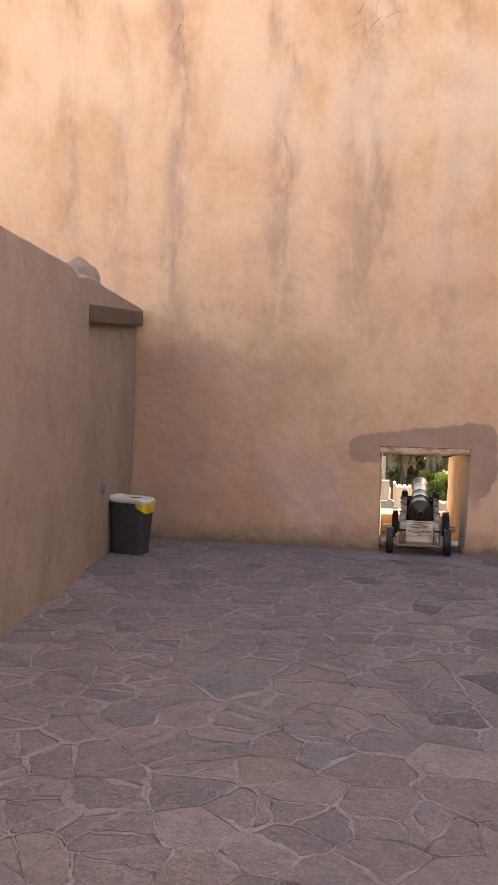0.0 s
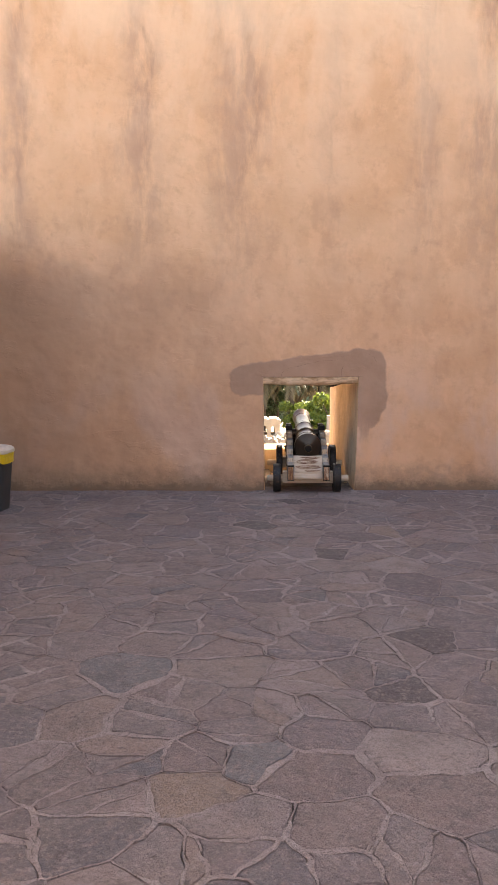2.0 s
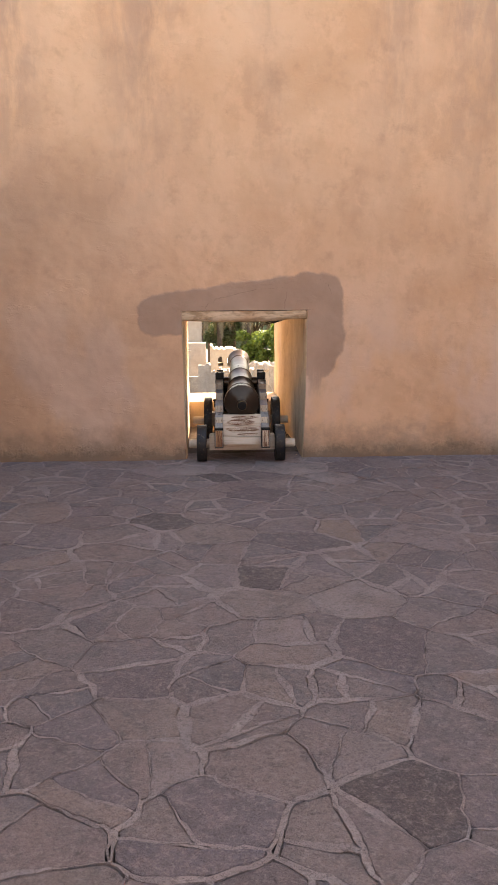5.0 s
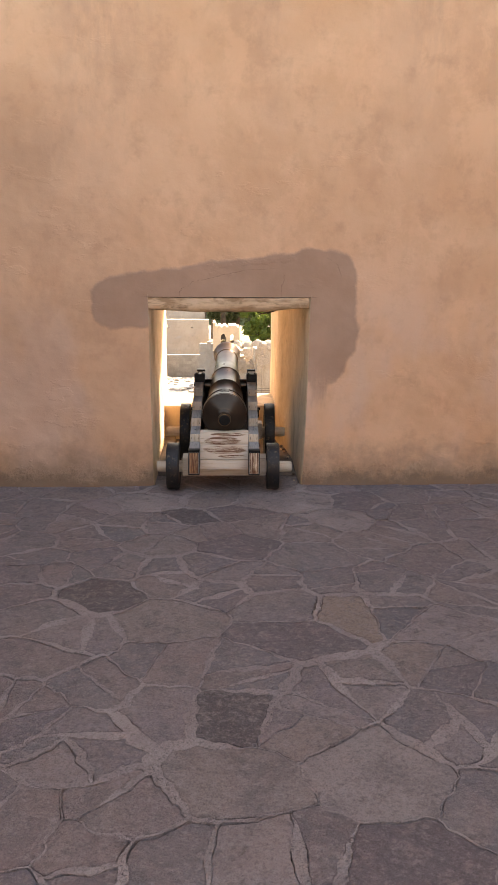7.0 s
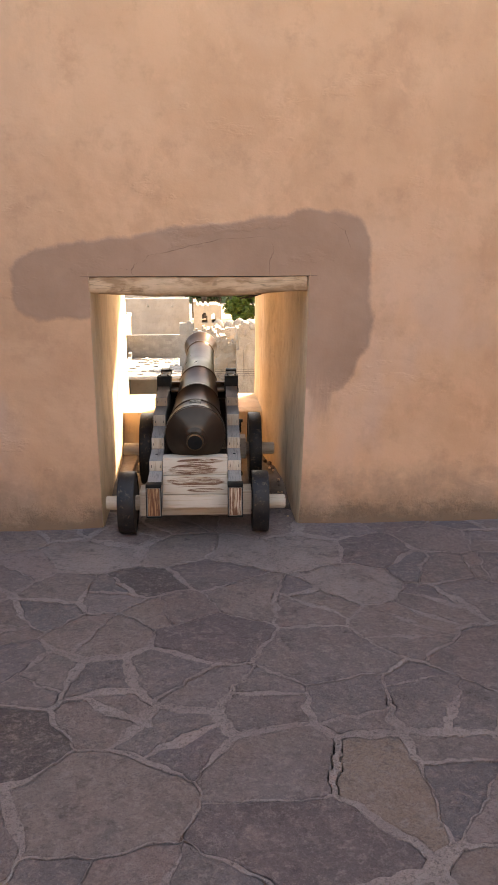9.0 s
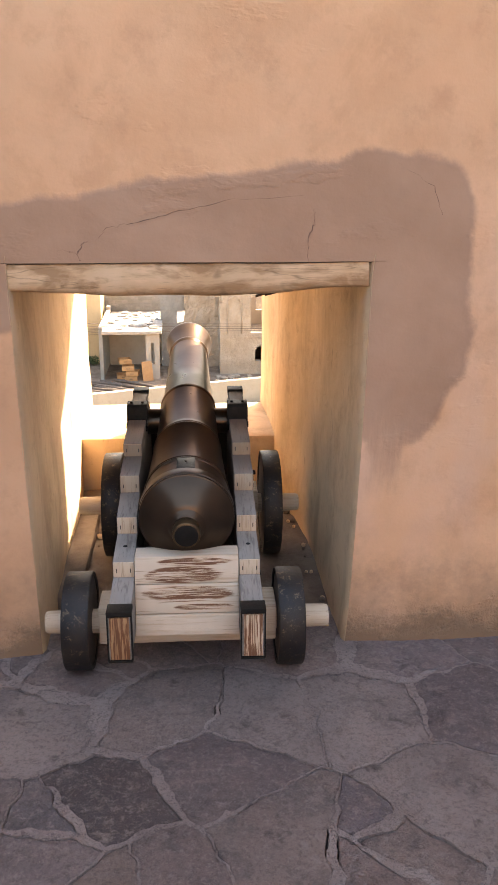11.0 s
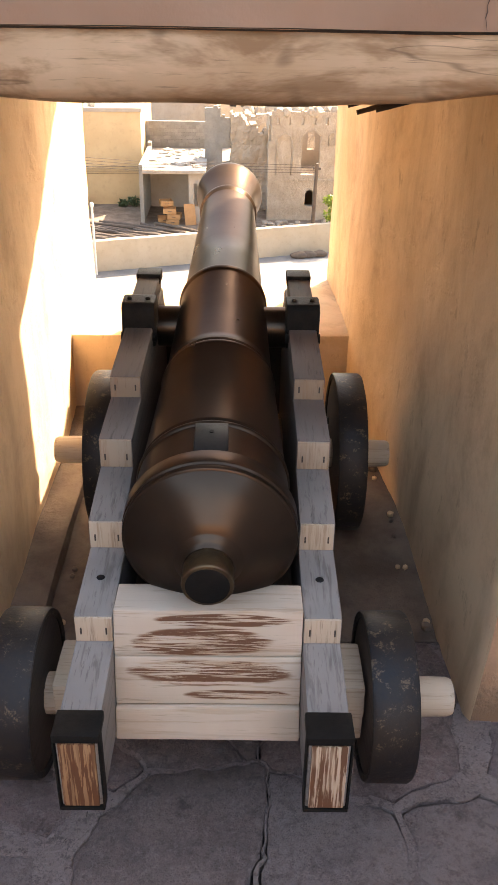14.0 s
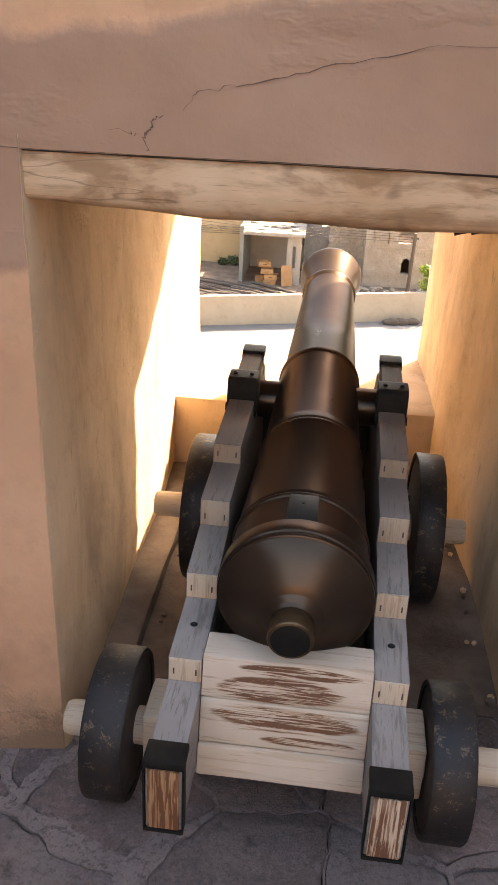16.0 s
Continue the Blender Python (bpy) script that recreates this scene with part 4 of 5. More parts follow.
def carriage():
    car = thing("gun_carriage", CARRIAGE, "stepped wooden gun carriage with scorched pale rear boards", "gun carriage")
    outline = [(0.0, 0.17), (0.0, 0.328), (0.2, 0.345), (0.2, 0.4), (0.385, 0.413), (0.385, 0.474), (0.548, 0.497), (0.548, 0.562), (0.725, 0.57), (0.725, 0.62), (0.98, 0.632), (1.02, 0.645), (1.27, 0.645), (1.3, 0.6), (1.42, 0.5), (1.44, 0.24), (1.0, 0.215), (0.4, 0.19), (0.12, 0.17)]
    for side in (-1, 1):
        u0, u1 = sorted((side * 0.165, side * 0.233))
        cheek = part("cheek", profile_bm(outline, u0, u1, 0.005), GREYWOOD, car, "weathered grey stepped cheek board")
        # fresh risers
        for v, z0, z1 in ((0.2, 0.347, 0.398), (0.385, 0.415, 0.472), (0.548, 0.499, 0.56), (0.725, 0.572, 0.618)):
            part("riser", box_bm(u0 + 0.002, u1 - 0.002, v - 0.0035, v + 0.004, z0, z1, 0.0015), PINE_PLAIN_Z, cheek, "pale end-grain riser with nail marks")
            for du in (0.012, 0.056):
                part("nail", box_bm(u0 + du - 0.0015, u0 + du + 0.0015, v - 0.0048, v - 0.003, z0 + 0.016, z0 + 0.03, 0.0005), DARKWOOD, cheek)
        part("end_face", box_bm(u0 + 0.005, u1 - 0.005, -0.006, 0.004, 0.176, 0.316, 0.002), ENDGRAIN if side > 0 else ENDGRAIN_BROWN, cheek, "scorched pale end-grain face")
        part("strap", box_bm(u0 - 0.004, u1 + 0.004, -0.006, 0.05, 0.318, 0.335, 0.004), IRON, cheek, "black iron strap over the cheek end")
        for u in (u0 - 0.0035, u1 + 0.0005):
            part("strap_side", box_bm(u, u + 0.003, -0.0055, 0.02, 0.172, 0.322, 0.001), IRON, cheek)
        part("strap_foot", box_bm(u0 - 0.003, u1 + 0.003, -0.0055, 0.02, 0.165, 0.172, 0.001), IRON, cheek)
        # iron over the trunnion
        cap = [(0.985, 0.585), (0.985, 0.655), (0.988, 0.682), (0.998, 0.693), (1.05, 0.695), (1.07, 0.69), (1.078, 0.672), (1.078, 0.62), (1.06, 0.62), (1.03, 0.62), (1.02, 0.585)]
        part("cap_square", profile_bm(cap, u0 - 0.006, u1 + 0.006, 0.004), IRON, car, "black iron cap over the trunnion")
        part("cap_hinge", lathe_bm([(u0 - 0.008, 0.012), (u1 + 0.008, 0.012)], 14, "x"), IRON, car).location = (0, 0.984, 0.612)
        for u in (u0 + 0.012, u1 - 0.012):
            part("bolt", lathe_bm([(0, 0.006), (0.004, 0.006), (0.007, 0.003)], 12, "z"), IRON, car).location = (u, 1.02, 0.694)
        head = [(1.08, 0.6), (1.08, 0.672), (1.095, 0.68), (1.25, 0.685), (1.275, 0.672), (1.28, 0.6)]
        part("cheek_head", profile_bm(head, u0 + 0.006, u1 - 0.004, 0.006), DARKWOOD, car, "dark front head of the cheek")
        part("head_plate", box_bm(u0 + 0.003, u1 - 0.001, 1.225, 1.288, 0.665, 0.694, 0.004), IRON, car)
        # ring bolt on the outside
        pts = [(0.0, 0.032 * math.cos(a), 0.032 * math.sin(a)) for a in [2 * math.pi * i / 24 for i in range(25)]]
        part("ring_bolt", tube_bm(pts, [0.006] * 25, 8), IRON, car, "black iron lashing ring").location = (side * 0.247, 0.86, 0.42)
        part("ring_eye", lathe_bm([(side * 0.232, 0.011), (side * 0.262, 0.009)], 12, "x"), IRON, car).location = (0, 0.86, 0.452)
        for v, z in ((0.3, 0.3), (0.65, 0.36), (1.0, 0.44)):
            part("bolt_head", lathe_bm([(side * 0.233, 0.014), (side * 0.24, 0.013), (side * 0.243, 0.007)], 12, "x"), IRON, car).location = (0, v, z)
        for v, r in ((0.265, 0.16), (1.13, 0.22)):
            near = v < 0.5
            off = (0.02 if near else -0.012) if side < 0 else (0.0 if near else 0.014)
            wheel(car, side, v, r, 0.292 + off, (0.372 if near else 0.362) + off)
            end = part("axle_end", lathe_bm([(side * 0.23, 0.042), (side * 0.3, 0.04), (side * 0.455, 0.037), (side * 0.465, 0.033)], 28, "x"), AXLE, car, "pale turned axle end")
            end.location = (0, v, r - 0.004)
        part("bolt", lathe_bm([(0, 0.008), (0.002, 0.008), (0.004, 0.005)], 12, "z"), PLATE, car).location = (side * 0.2, 0.3, 0.405)
    for v, r in ((0.265, 0.16), (1.13, 0.22)):
        part("axle_tree", box_bm(-0.287, 0.287, v - 0.062, v + 0.062, r - 0.055, r + 0.075, 0.006, 2, 0.002), AXLE, car, "squared axle beam")
    # rear transom, leaning slightly
    for z0, z1, y0, y1, mat in ((0.327, 0.414, 0.0, 0.075, PINE), (0.232, 0.325, 0.0, 0.07, PINE), (0.165, 0.229, -0.008, 0.08, PINE_PLAIN)):
        bm = box_bm(-0.164, 0.164, 0.2 + y0, 0.2 + y1, z0, z1, 0.004, 2, 0.0012, z0)
        for q in bm.verts:
            q.co.y -= (0.414 - q.co.z) * 0.2
        part("transom_board", bm, mat, car, "pale pine rear board with scorched grain")
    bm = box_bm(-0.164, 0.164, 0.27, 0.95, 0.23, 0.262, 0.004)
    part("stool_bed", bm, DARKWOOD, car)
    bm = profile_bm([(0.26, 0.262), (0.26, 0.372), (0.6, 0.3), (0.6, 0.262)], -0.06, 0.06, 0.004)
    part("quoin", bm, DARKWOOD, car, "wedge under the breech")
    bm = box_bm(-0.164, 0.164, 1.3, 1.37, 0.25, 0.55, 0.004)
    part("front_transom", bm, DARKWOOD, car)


carriage()


# ---- outside, below the fort ----
GZ = -9.5
bm = bmesh.new()
bmesh.ops.create_grid(bm, x_segments=2, y_segments=2, size=1500)
ground = part("ground", bm, GROUND)
ground.location = (0, 0, GZ)
tagged(ground, "dusty pale open ground below the fort", "ground", kind="structure")


def slab_wall(name, x0, x1, z0, z1, thick, material, parent=None, hole=None, top=None, cell=0.1, rough=0.0, label=""):
    """A wall in its own x-z plane, front at y = 0, cut in small cells, with openings right through and a broken top."""
    nx, nz = max(1, round((x1 - x0) / cell)), max(1, round((z1 - z0) / cell))
    dx, dz = (x1 - x0) / nx, (z1 - z0) / nz
    solid = np.ones((nx + 2, nz + 2), bool)
    solid[0, :] = solid[-1, :] = solid[:, 0] = solid[:, -1] = False
    for i in range(nx):
        for j in range(nz):
            x, z = x0 + (i + 0.5) * dx, z0 + (j + 0.5) * dz
            if (hole and hole(x, z)) or (top and z > top(x)):
                solid[i + 1, j + 1] = False
    verts, faces, at = [], [], {}

    def vert(i, j, back):
        key = (i, j, back)
        if key not in at:
            p = Vector((x0 + i * dx, thick if back else 0.0, z0 + j * dz))
            if rough:
                p += noise.noise_vector(p * 1.7) * rough + noise.noise_vector(p * 6.0) * rough * 0.4
            at[key] = len(verts)
            verts.append(p)
        return at[key]

    for i in range(nx):
        for j in range(nz):
            if not solid[i + 1, j + 1]:
                continue
            faces.append((vert(i, j, 0), vert(i + 1, j, 0), vert(i + 1, j + 1, 0), vert(i, j + 1, 0)))
            faces.append((vert(i, j, 1), vert(i, j + 1, 1), vert(i + 1, j + 1, 1), vert(i + 1, j, 1)))
            if not solid[i, j + 1]:
                faces.append((vert(i, j, 0), vert(i, j + 1, 0), vert(i, j + 1, 1), vert(i, j, 1)))
            if not solid[i + 2, j + 1]:
                faces.append((vert(i + 1, j, 0), vert(i + 1, j, 1), vert(i + 1, j + 1, 1), vert(i + 1, j + 1, 0)))
            if not solid[i + 1, j + 2]:
                faces.append((vert(i, j + 1, 0), vert(i + 1, j + 1, 0), vert(i + 1, j + 1, 1), vert(i, j + 1, 1)))
            if not solid[i + 1, j]:
                faces.append((vert(i, j, 0), vert(i, j, 1), vert(i + 1, j, 1), vert(i + 1, j, 0)))
    return mesh_object(name, verts, faces, material, parent, label, smooth=False)


def arch(x, z, cx, half, z0, z1):
    """Whether a point is inside a pointed-arch opening."""
    if not z0 < z < z1:
        return False
    spring = z1 - half * 1.1
    return abs(x - cx) < (half if z < spring else half * math.sqrt(max(0, 1 - ((z - spring) / (z1 - spring)) ** 1.7)))


def placed(ob, x, y, turn=0.0):
    ob.matrix_world = pose(x, y, 0, 0, 0, turn)
    return ob


yard = part("yard_ground", box_bm(-14, 7.5, 0, 11.5, -0.1, 0.02), YARD)
yard.matrix_world = pose(0, 46.9, GZ)
tagged(yard, "brown littered yard behind the roadside wall", "ground", kind="structure")
# road and its wall
road = part("road", box_bm(-60, 60, -5.6, -0.02, -0.05, 0.03), ROAD)
road.matrix_world = pose(0.2, 46.4, GZ, 0, 0, 18.4)
tagged(road, "worn grey asphalt road beside a low wall", "road", kind="structure")
wall = slab_wall("road_wall", -40, 40, 0, 1.36, 0.3, PALE, cell=0.45, rough=0.02)
wall.matrix_world = pose(0.2, 46.4, GZ, 0, 0, 18.4)
tagged(wall, "low pale rendered roadside wall", "wall", kind="structure")
wall.data.materials[0] = HOUSE_PALE


def yellow_house():
    h = thing("yellow_house", pose(-4.07, 58.0, 0), "plain yellow rendered house with a flat roof", "house")
    part("wall", box_bm(-11, 0, 0, 7.5, GZ, -4.5, 0.03), HOUSE, h)
    for b in ((-11.05, 0.06, -0.05, 0.2, -4.5, -4.28), (-11.05, 0.06, 7.3, 7.55, -4.5, -4.28), (-0.2, 0.06, 0.2, 7.3, -4.5, -4.28), (-11.05, -10.8, 0.2, 7.3, -4.5, -4.28)):
        part("parapet", box_bm(*b, 0.02), PALE, h, "pale roof kerb")
    part("roof", box_bm(-10.8, -0.2, 0.2, 7.3, -4.52, -4.44), ROOF, h)
    for i in range(4):
        part("cable", tube_bm([(-11, -0.12 - 0.03 * i, -7.3 - 0.12 * i), (-5, -0.12, -7.42 - 0.12 * i), (0.1, -0.1, -7.36 - 0.12 * i)], [0.012] * 3, 6), POLE_DARK, h)
    rnd = random.Random(8)
    for i in range(5):
        t = part("roof_clutter", box_bm(-0.3, 0.3, -0.15, 0.15, 0, 0.25, 0.02, 1, 0.03, i), ROOF)
        t.matrix_world = pose(-8.6 + rnd.uniform(-0.8, 1.6), 59.5 + rnd.uniform(0, 2), -4.44, 0, 0, rnd.uniform(0, 180))
        tagged(t, "pale sack of rubble lying on the flat roof", "rubble", "rubble on the house roof")


yellow_house()


def block_shed():
    s = thing("block_shed", pose(0, 0, 0), "open concrete-block shed with a rubble-strewn roof", "shed")
    w = slab_wall("side_wall", 0, 6.8, GZ, -6.3, 0.2, BLOCK, s, top=lambda x: -6.78 + 0.45 * (0.5 + 0.5 * noise.noise(Vector((math.floor(x / 0.4), 3, 0)))) + (0.9 if x > 5.9 else 0), cell=0.2)
    w.matrix_world = pose(-3.65, 53.5, 0, 0, 0, 90)
    slab_wall("back_wall", -3.6, -0.5, GZ, -6.9, 0.2, PALE, s, cell=0.4).matrix_world = pose(0, 57.5, 0)
    slab_wall("partition", -1.3, -0.55, GZ, -6.9, 0.2, PALE, s, hole=lambda x, z: -1.05 < x < -0.85 and -8.6 < z < -7.4, cell=0.1).matrix_world = pose(0, 53.5, 0)
    part("roof", box_bm(-3.7, -0.4, 53.3, 60.4, -6.9, -6.74, 0.03, 3, 0.03), ROOF, s)
    rnd = random.Random(2)
    for i in range(34):
        r = rnd.uniform(0.1, 0.32)
        bm = bmesh.new()
        bmesh.ops.create_icosphere(bm, subdivisions=1, radius=r)
        for v in bm.verts:
            v.co = Vector((v.co.x, v.co.y, v.co.z * 0.5)) * (1 + 0.6 * noise.noise(v.co * 6 + Vector((i, 0, 0))))
        ob = part("rubble_lump", bm, ROOF, smooth=False)
        ob.location = (rnd.uniform(-3.4, -0.7), rnd.uniform(54, 60.0), -6.72)
        tagged(ob, "broken pale rubble lying on the shed roof", "rubble", "rubble on the shed roof")
    for i, (x, z, t) in enumerate(((-2.15, GZ, 4), (-2.1, GZ + 0.29, -6), (-2.3, GZ + 0.58, 3), (-2.45, GZ + 0.87, 12), (-2.6, GZ + 0.0, 8))):
        d = thing("wooden_drawer", pose(x, 53.2 + 0.5 * (i > 2), z, 0, 0, t), "orange wooden drawer box stacked in the shed", "drawer", "stacked drawers")
        part("front", box_bm(-0.34, 0.34, 0, 0.03, 0, 0.27, 0.008), ORANGE, d)
        part("base", box_bm(-0.33, 0.33, 0.03, 0.7, 0.01, 0.04, 0.004), ORANGE, d)
        for x0 in (-0.34, 0.31):
            part("side", box_bm(x0, x0 + 0.03, 0.03, 0.7, 0.01, 0.25, 0.004), ORANGE, d)
        part("back", box_bm(-0.33, 0.33, 0.7, 0.73, 0.01, 0.25, 0.004), ORANGE, d)
        part("pull", box_bm(-0.1, 0.1, -0.02, 0.0, 0.12, 0.15, 0.004), POLE_DARK, d)
    ob = part("leaning_board", box_bm(-0.3, 0.3, -0.02, 0.02, 0, 1.1, 0.006), ORANGE)
    ob.matrix_world = pose(-1.2, 53.2, GZ, -14, 0, 20)
    tagged(ob, "orange board leaning in the shed", "board")
    b = slab_wall("block_wall", -4.3, 0.0, GZ, -5.32, 0.25, BLOCK, top=lambda x: -5.35 + 0.08 * noise.noise(Vector((x * 2, 0, 0))), cell=0.2)
    b.matrix_world = pose(0, 61, 0)
    tagged(b, "grey concrete-block wall behind the shed", "wall")
    for r in range(7):
        for c in range(10):
            x0 = -4.25 + 0.42 * c + (0.21 if r % 2 else 0)
            part("block", box_bm(x0, x0 + 0.4, -0.022, 0.0, -6.72 + 0.2 * r, -6.535 + 0.2 * r, 0.006), BLOCK, b, smooth=False)


block_shed()


def ruins():
    # block pier and mud stumps between shed and facade
    r = slab_wall("ruined_pier", -0.5, 1.05, GZ, -3.9, 0.5, BLOCK, cell=0.12, rough=0.05, top=lambda x: -4.1 - 0.5 * (x > 0.35) + 0.2 * noise.noise(Vector((x * 5, 1, 0))),
                  hole=lambda x, z: 0.5 < x < 0.95 and -6.9 < z < -6.2)
    placed(r, 0, 57.0)
    tagged(r, "ruined pale block pier with a square hole", "ruin", "ruins below the fort")
    r = slab_wall("ruined_wall", 0.9, 3.0, GZ, -3.9, 0.8, MUD, cell=0.12, rough=0.14, top=lambda x: -4.25 - 0.55 * (x - 0.9) + 0.35 * noise.noise(Vector((x * 3, 7, 0))))
    placed(r, 0, 56.6)
    tagged(r, "crumbling mud-brick wall stump", "ruin", "ruins below the fort")
    r = slab_wall("ruined_wall", 1.2, 3.6, GZ, -3.2, 1.0, MUD, cell=0.15, rough=0.15, top=lambda x: -4.9 + 0.4 * noise.noise(Vector((x * 2.4, 2, 0))))
    placed(r, 0, 60.5)
    tagged(r, "weathered mud-brick wall with a broken top", "ruin", "ruins below the fort")

    def holes(x, z):
        if arch(x, z, 5.1, 0.52, -7.12, -4.85) or arch(x, z, 5.12, 0.22, -8.75, -7.85):
            return True
        return any(abs(x - c) < 0.055 and -4.62 < z < -4.25 for c in (3.35, 3.95, 4.6, 5.25, 5.85, 6.4))

    f = thing("ruined_house", pose(0, 54.5, 0), "roofless pale mud-brick house front with arched openings", "ruin", "ruins below the fort")
    slab_wall("facade", 2.86, 7.2, GZ, -3.75, 0.42, MUD, f, hole=holes, cell=0.07, rough=0.035, top=lambda x: -3.95 + 0.12 * noise.noise(Vector((x * 4, 0, 5))) - (1.5 if x < 2.98 + 0.2 * noise.noise(Vector((x, 0, 0))) else 0))
    # pointed niche frames, a string course and the rooms behind
    for cx, half, z0, z1 in ((3.7, 0.4, -7.1, -5.0), (6.18, 0.15, -5.6, -4.95)):
        pts = [(cx - half, z0), (cx - half, z1 - half * 1.1), (cx - half * 0.7, z1 - half * 0.4), (cx, z1), (cx + half * 0.7, z1 - half * 0.4), (cx + half, z1 - half * 1.1), (cx + half, z0)]
        part("niche_frame", tube_bm([(x, -0.02, z) for x, z in pts], [0.05] * 7, 6), MUD, f)
    for i in range(16):
        part("course_stone", box_bm(2.95 + 0.26 * i, 3.15 + 0.26 * i, -0.05, 0.0, -7.42, -7.3, 0.012, 1, 0.01, i), MUD, f)
    slab_wall("inner_wall", 2.9, 7.1, GZ, -4.4, 0.3, PALE, f, hole=lambda x, z: arch(x, z, 5.35, 0.2, -6.3, -5.4), cell=0.1).location = (0, 3.2, 0)
    for x in (2.9, 7.0):
        slab_wall("cross_wall", 0, 3.0, GZ, -4.0, 0.3, MUD, f, cell=0.2, rough=0.08, top=lambda q: -4.2 - 0.4 * q / 3 + 0.3 * noise.noise(Vector((q * 2, x, 0)))).matrix_world = pose(x + 0.3, 54.9, 0, 0, 0, 90)
    part("upper_floor", box_bm(2.95, 7.0, 0.45, 3.1, -7.3, -7.14, 0.02, 3, 0.03), MUD, f)
    rnd = random.Random(4)
    for i in range(14):
        bm = bmesh.new()
        bmesh.ops.create_icosphere(bm, subdivisions=2, radius=rnd.uniform(0.12, 0.3))
        for v in bm.verts:
            v.co *= 1 + 0.5 * noise.noise(v.co * 4 + Vector((i * 3, 0, 0)))
        part("broken_merlon", bm, MUD, f).location = (rnd.uniform(3.0, 7.1), rnd.uniform(0.1, 0.35), -4.0)
    for i in range(18):
        bm = bmesh.new()
        bmesh.ops.create_icosphere(bm, subdivisions=1, radius=rnd.uniform(0.08, 0.26))
        for v in bm.verts:
            v.co = Vector((v.co.x, v.co.y, v.co.z * 0.6)) * (1 + 0.5 * noise.noise(v.co * 5 + Vector((i * 3, 0, 0))))
        ob = part("fallen_brick_lump", bm, MUD, smooth=False)
        ob.location = (rnd.uniform(2.6, 7.0), 54.2 - abs(rnd.gauss(0, 0.7)), GZ + 0.05)
        tagged(ob, "fallen lump of mud brick on the ground", "rubble", "rubble below the ruin")
    # further back
    r = slab_wall("far_fort_wall", -16, -0.1, GZ, -4.9, 0.8, PALE, cell=0.25, rough=0.05, hole=lambda x, z: abs((x + 0.4) % 2.4 - 1.2) < 0.13 and -5.75 < z < -5.2)
    placed(r, 0, 85.0)
    tagged(r, "long pale plastered wall with narrow slots", "wall", "far walls")
    r = slab_wall("far_fort_wall", -18, -0.55, GZ, -2.6, 0.8, PALE, cell=0.25, rough=0.06, top=lambda x: -2.8 + 0.35 * noise.noise(Vector((x * 1.2, 0, 3))), hole=lambda x, z: abs((x + 0.9) % 3.1 - 1.5) < 0.2 and -4.5 < z < -3.9)
    placed(r, 0, 92.0)
    tagged(r, "taller broken pale wall set back behind", "wall", "far walls")
    r = slab_wall("far_house", 0.3, 2.7, GZ, -4.2, 3.0, HOUSE_PALE, cell=0.12, rough=0.03, top=lambda x: -4.75 if x < 0.6 else -5.1 + 0.08 * noise.noise(Vector((x * 4, 0, 0))),
                  hole=lambda x, z: arch(x, z, 1.25, 0.2, -6.6, -5.8) or arch(x, z, 2.05, 0.2, -6.6, -5.8))
    placed(r, 0, 80.0)
    tagged(r, "far tan house with two arched windows", "house", "far walls")
    r = slab_wall("far_fort_wall", 7.6, 16, GZ, -5.1, 0.8, PALE, cell=0.25, rough=0.05)
    placed(r, 0, 84.0)
    tagged(r, "far pale wall beyond the ruins", "wall", "far walls")
    for i in range(9):
        bm = bmesh.new()
        bmesh.ops.create_icosphere(bm, subdivisions=2, radius=0.45)
        for v in bm.verts:
            v.co = Vector((v.co.x, v.co.y, v.co.z * 1.3)) * (1 + 0.35 * noise.noise(v.co * 2.5 + Vector((i * 5, 0, 0))))
        ob = part("worn_merlon", bm, MUD)
        ob.location = (2.1 + i * 0.72, 64.5, -5.25 + 0.2 * noise.noise(Vector((i * 1.7, 0, 0))))
        tagged(ob, "rounded worn merlon on a mud wall", "merlon", "merlons of the mud wall")
    r = slab_wall("mud_wall", 1.6, 8.6, GZ, -5.35, 0.8, MUD, cell=0.2, rough=0.1)
    placed(r, 0, 64.1)
    tagged(r, "thick mud wall with worn merlons", "wall", "far walls")


ruins()


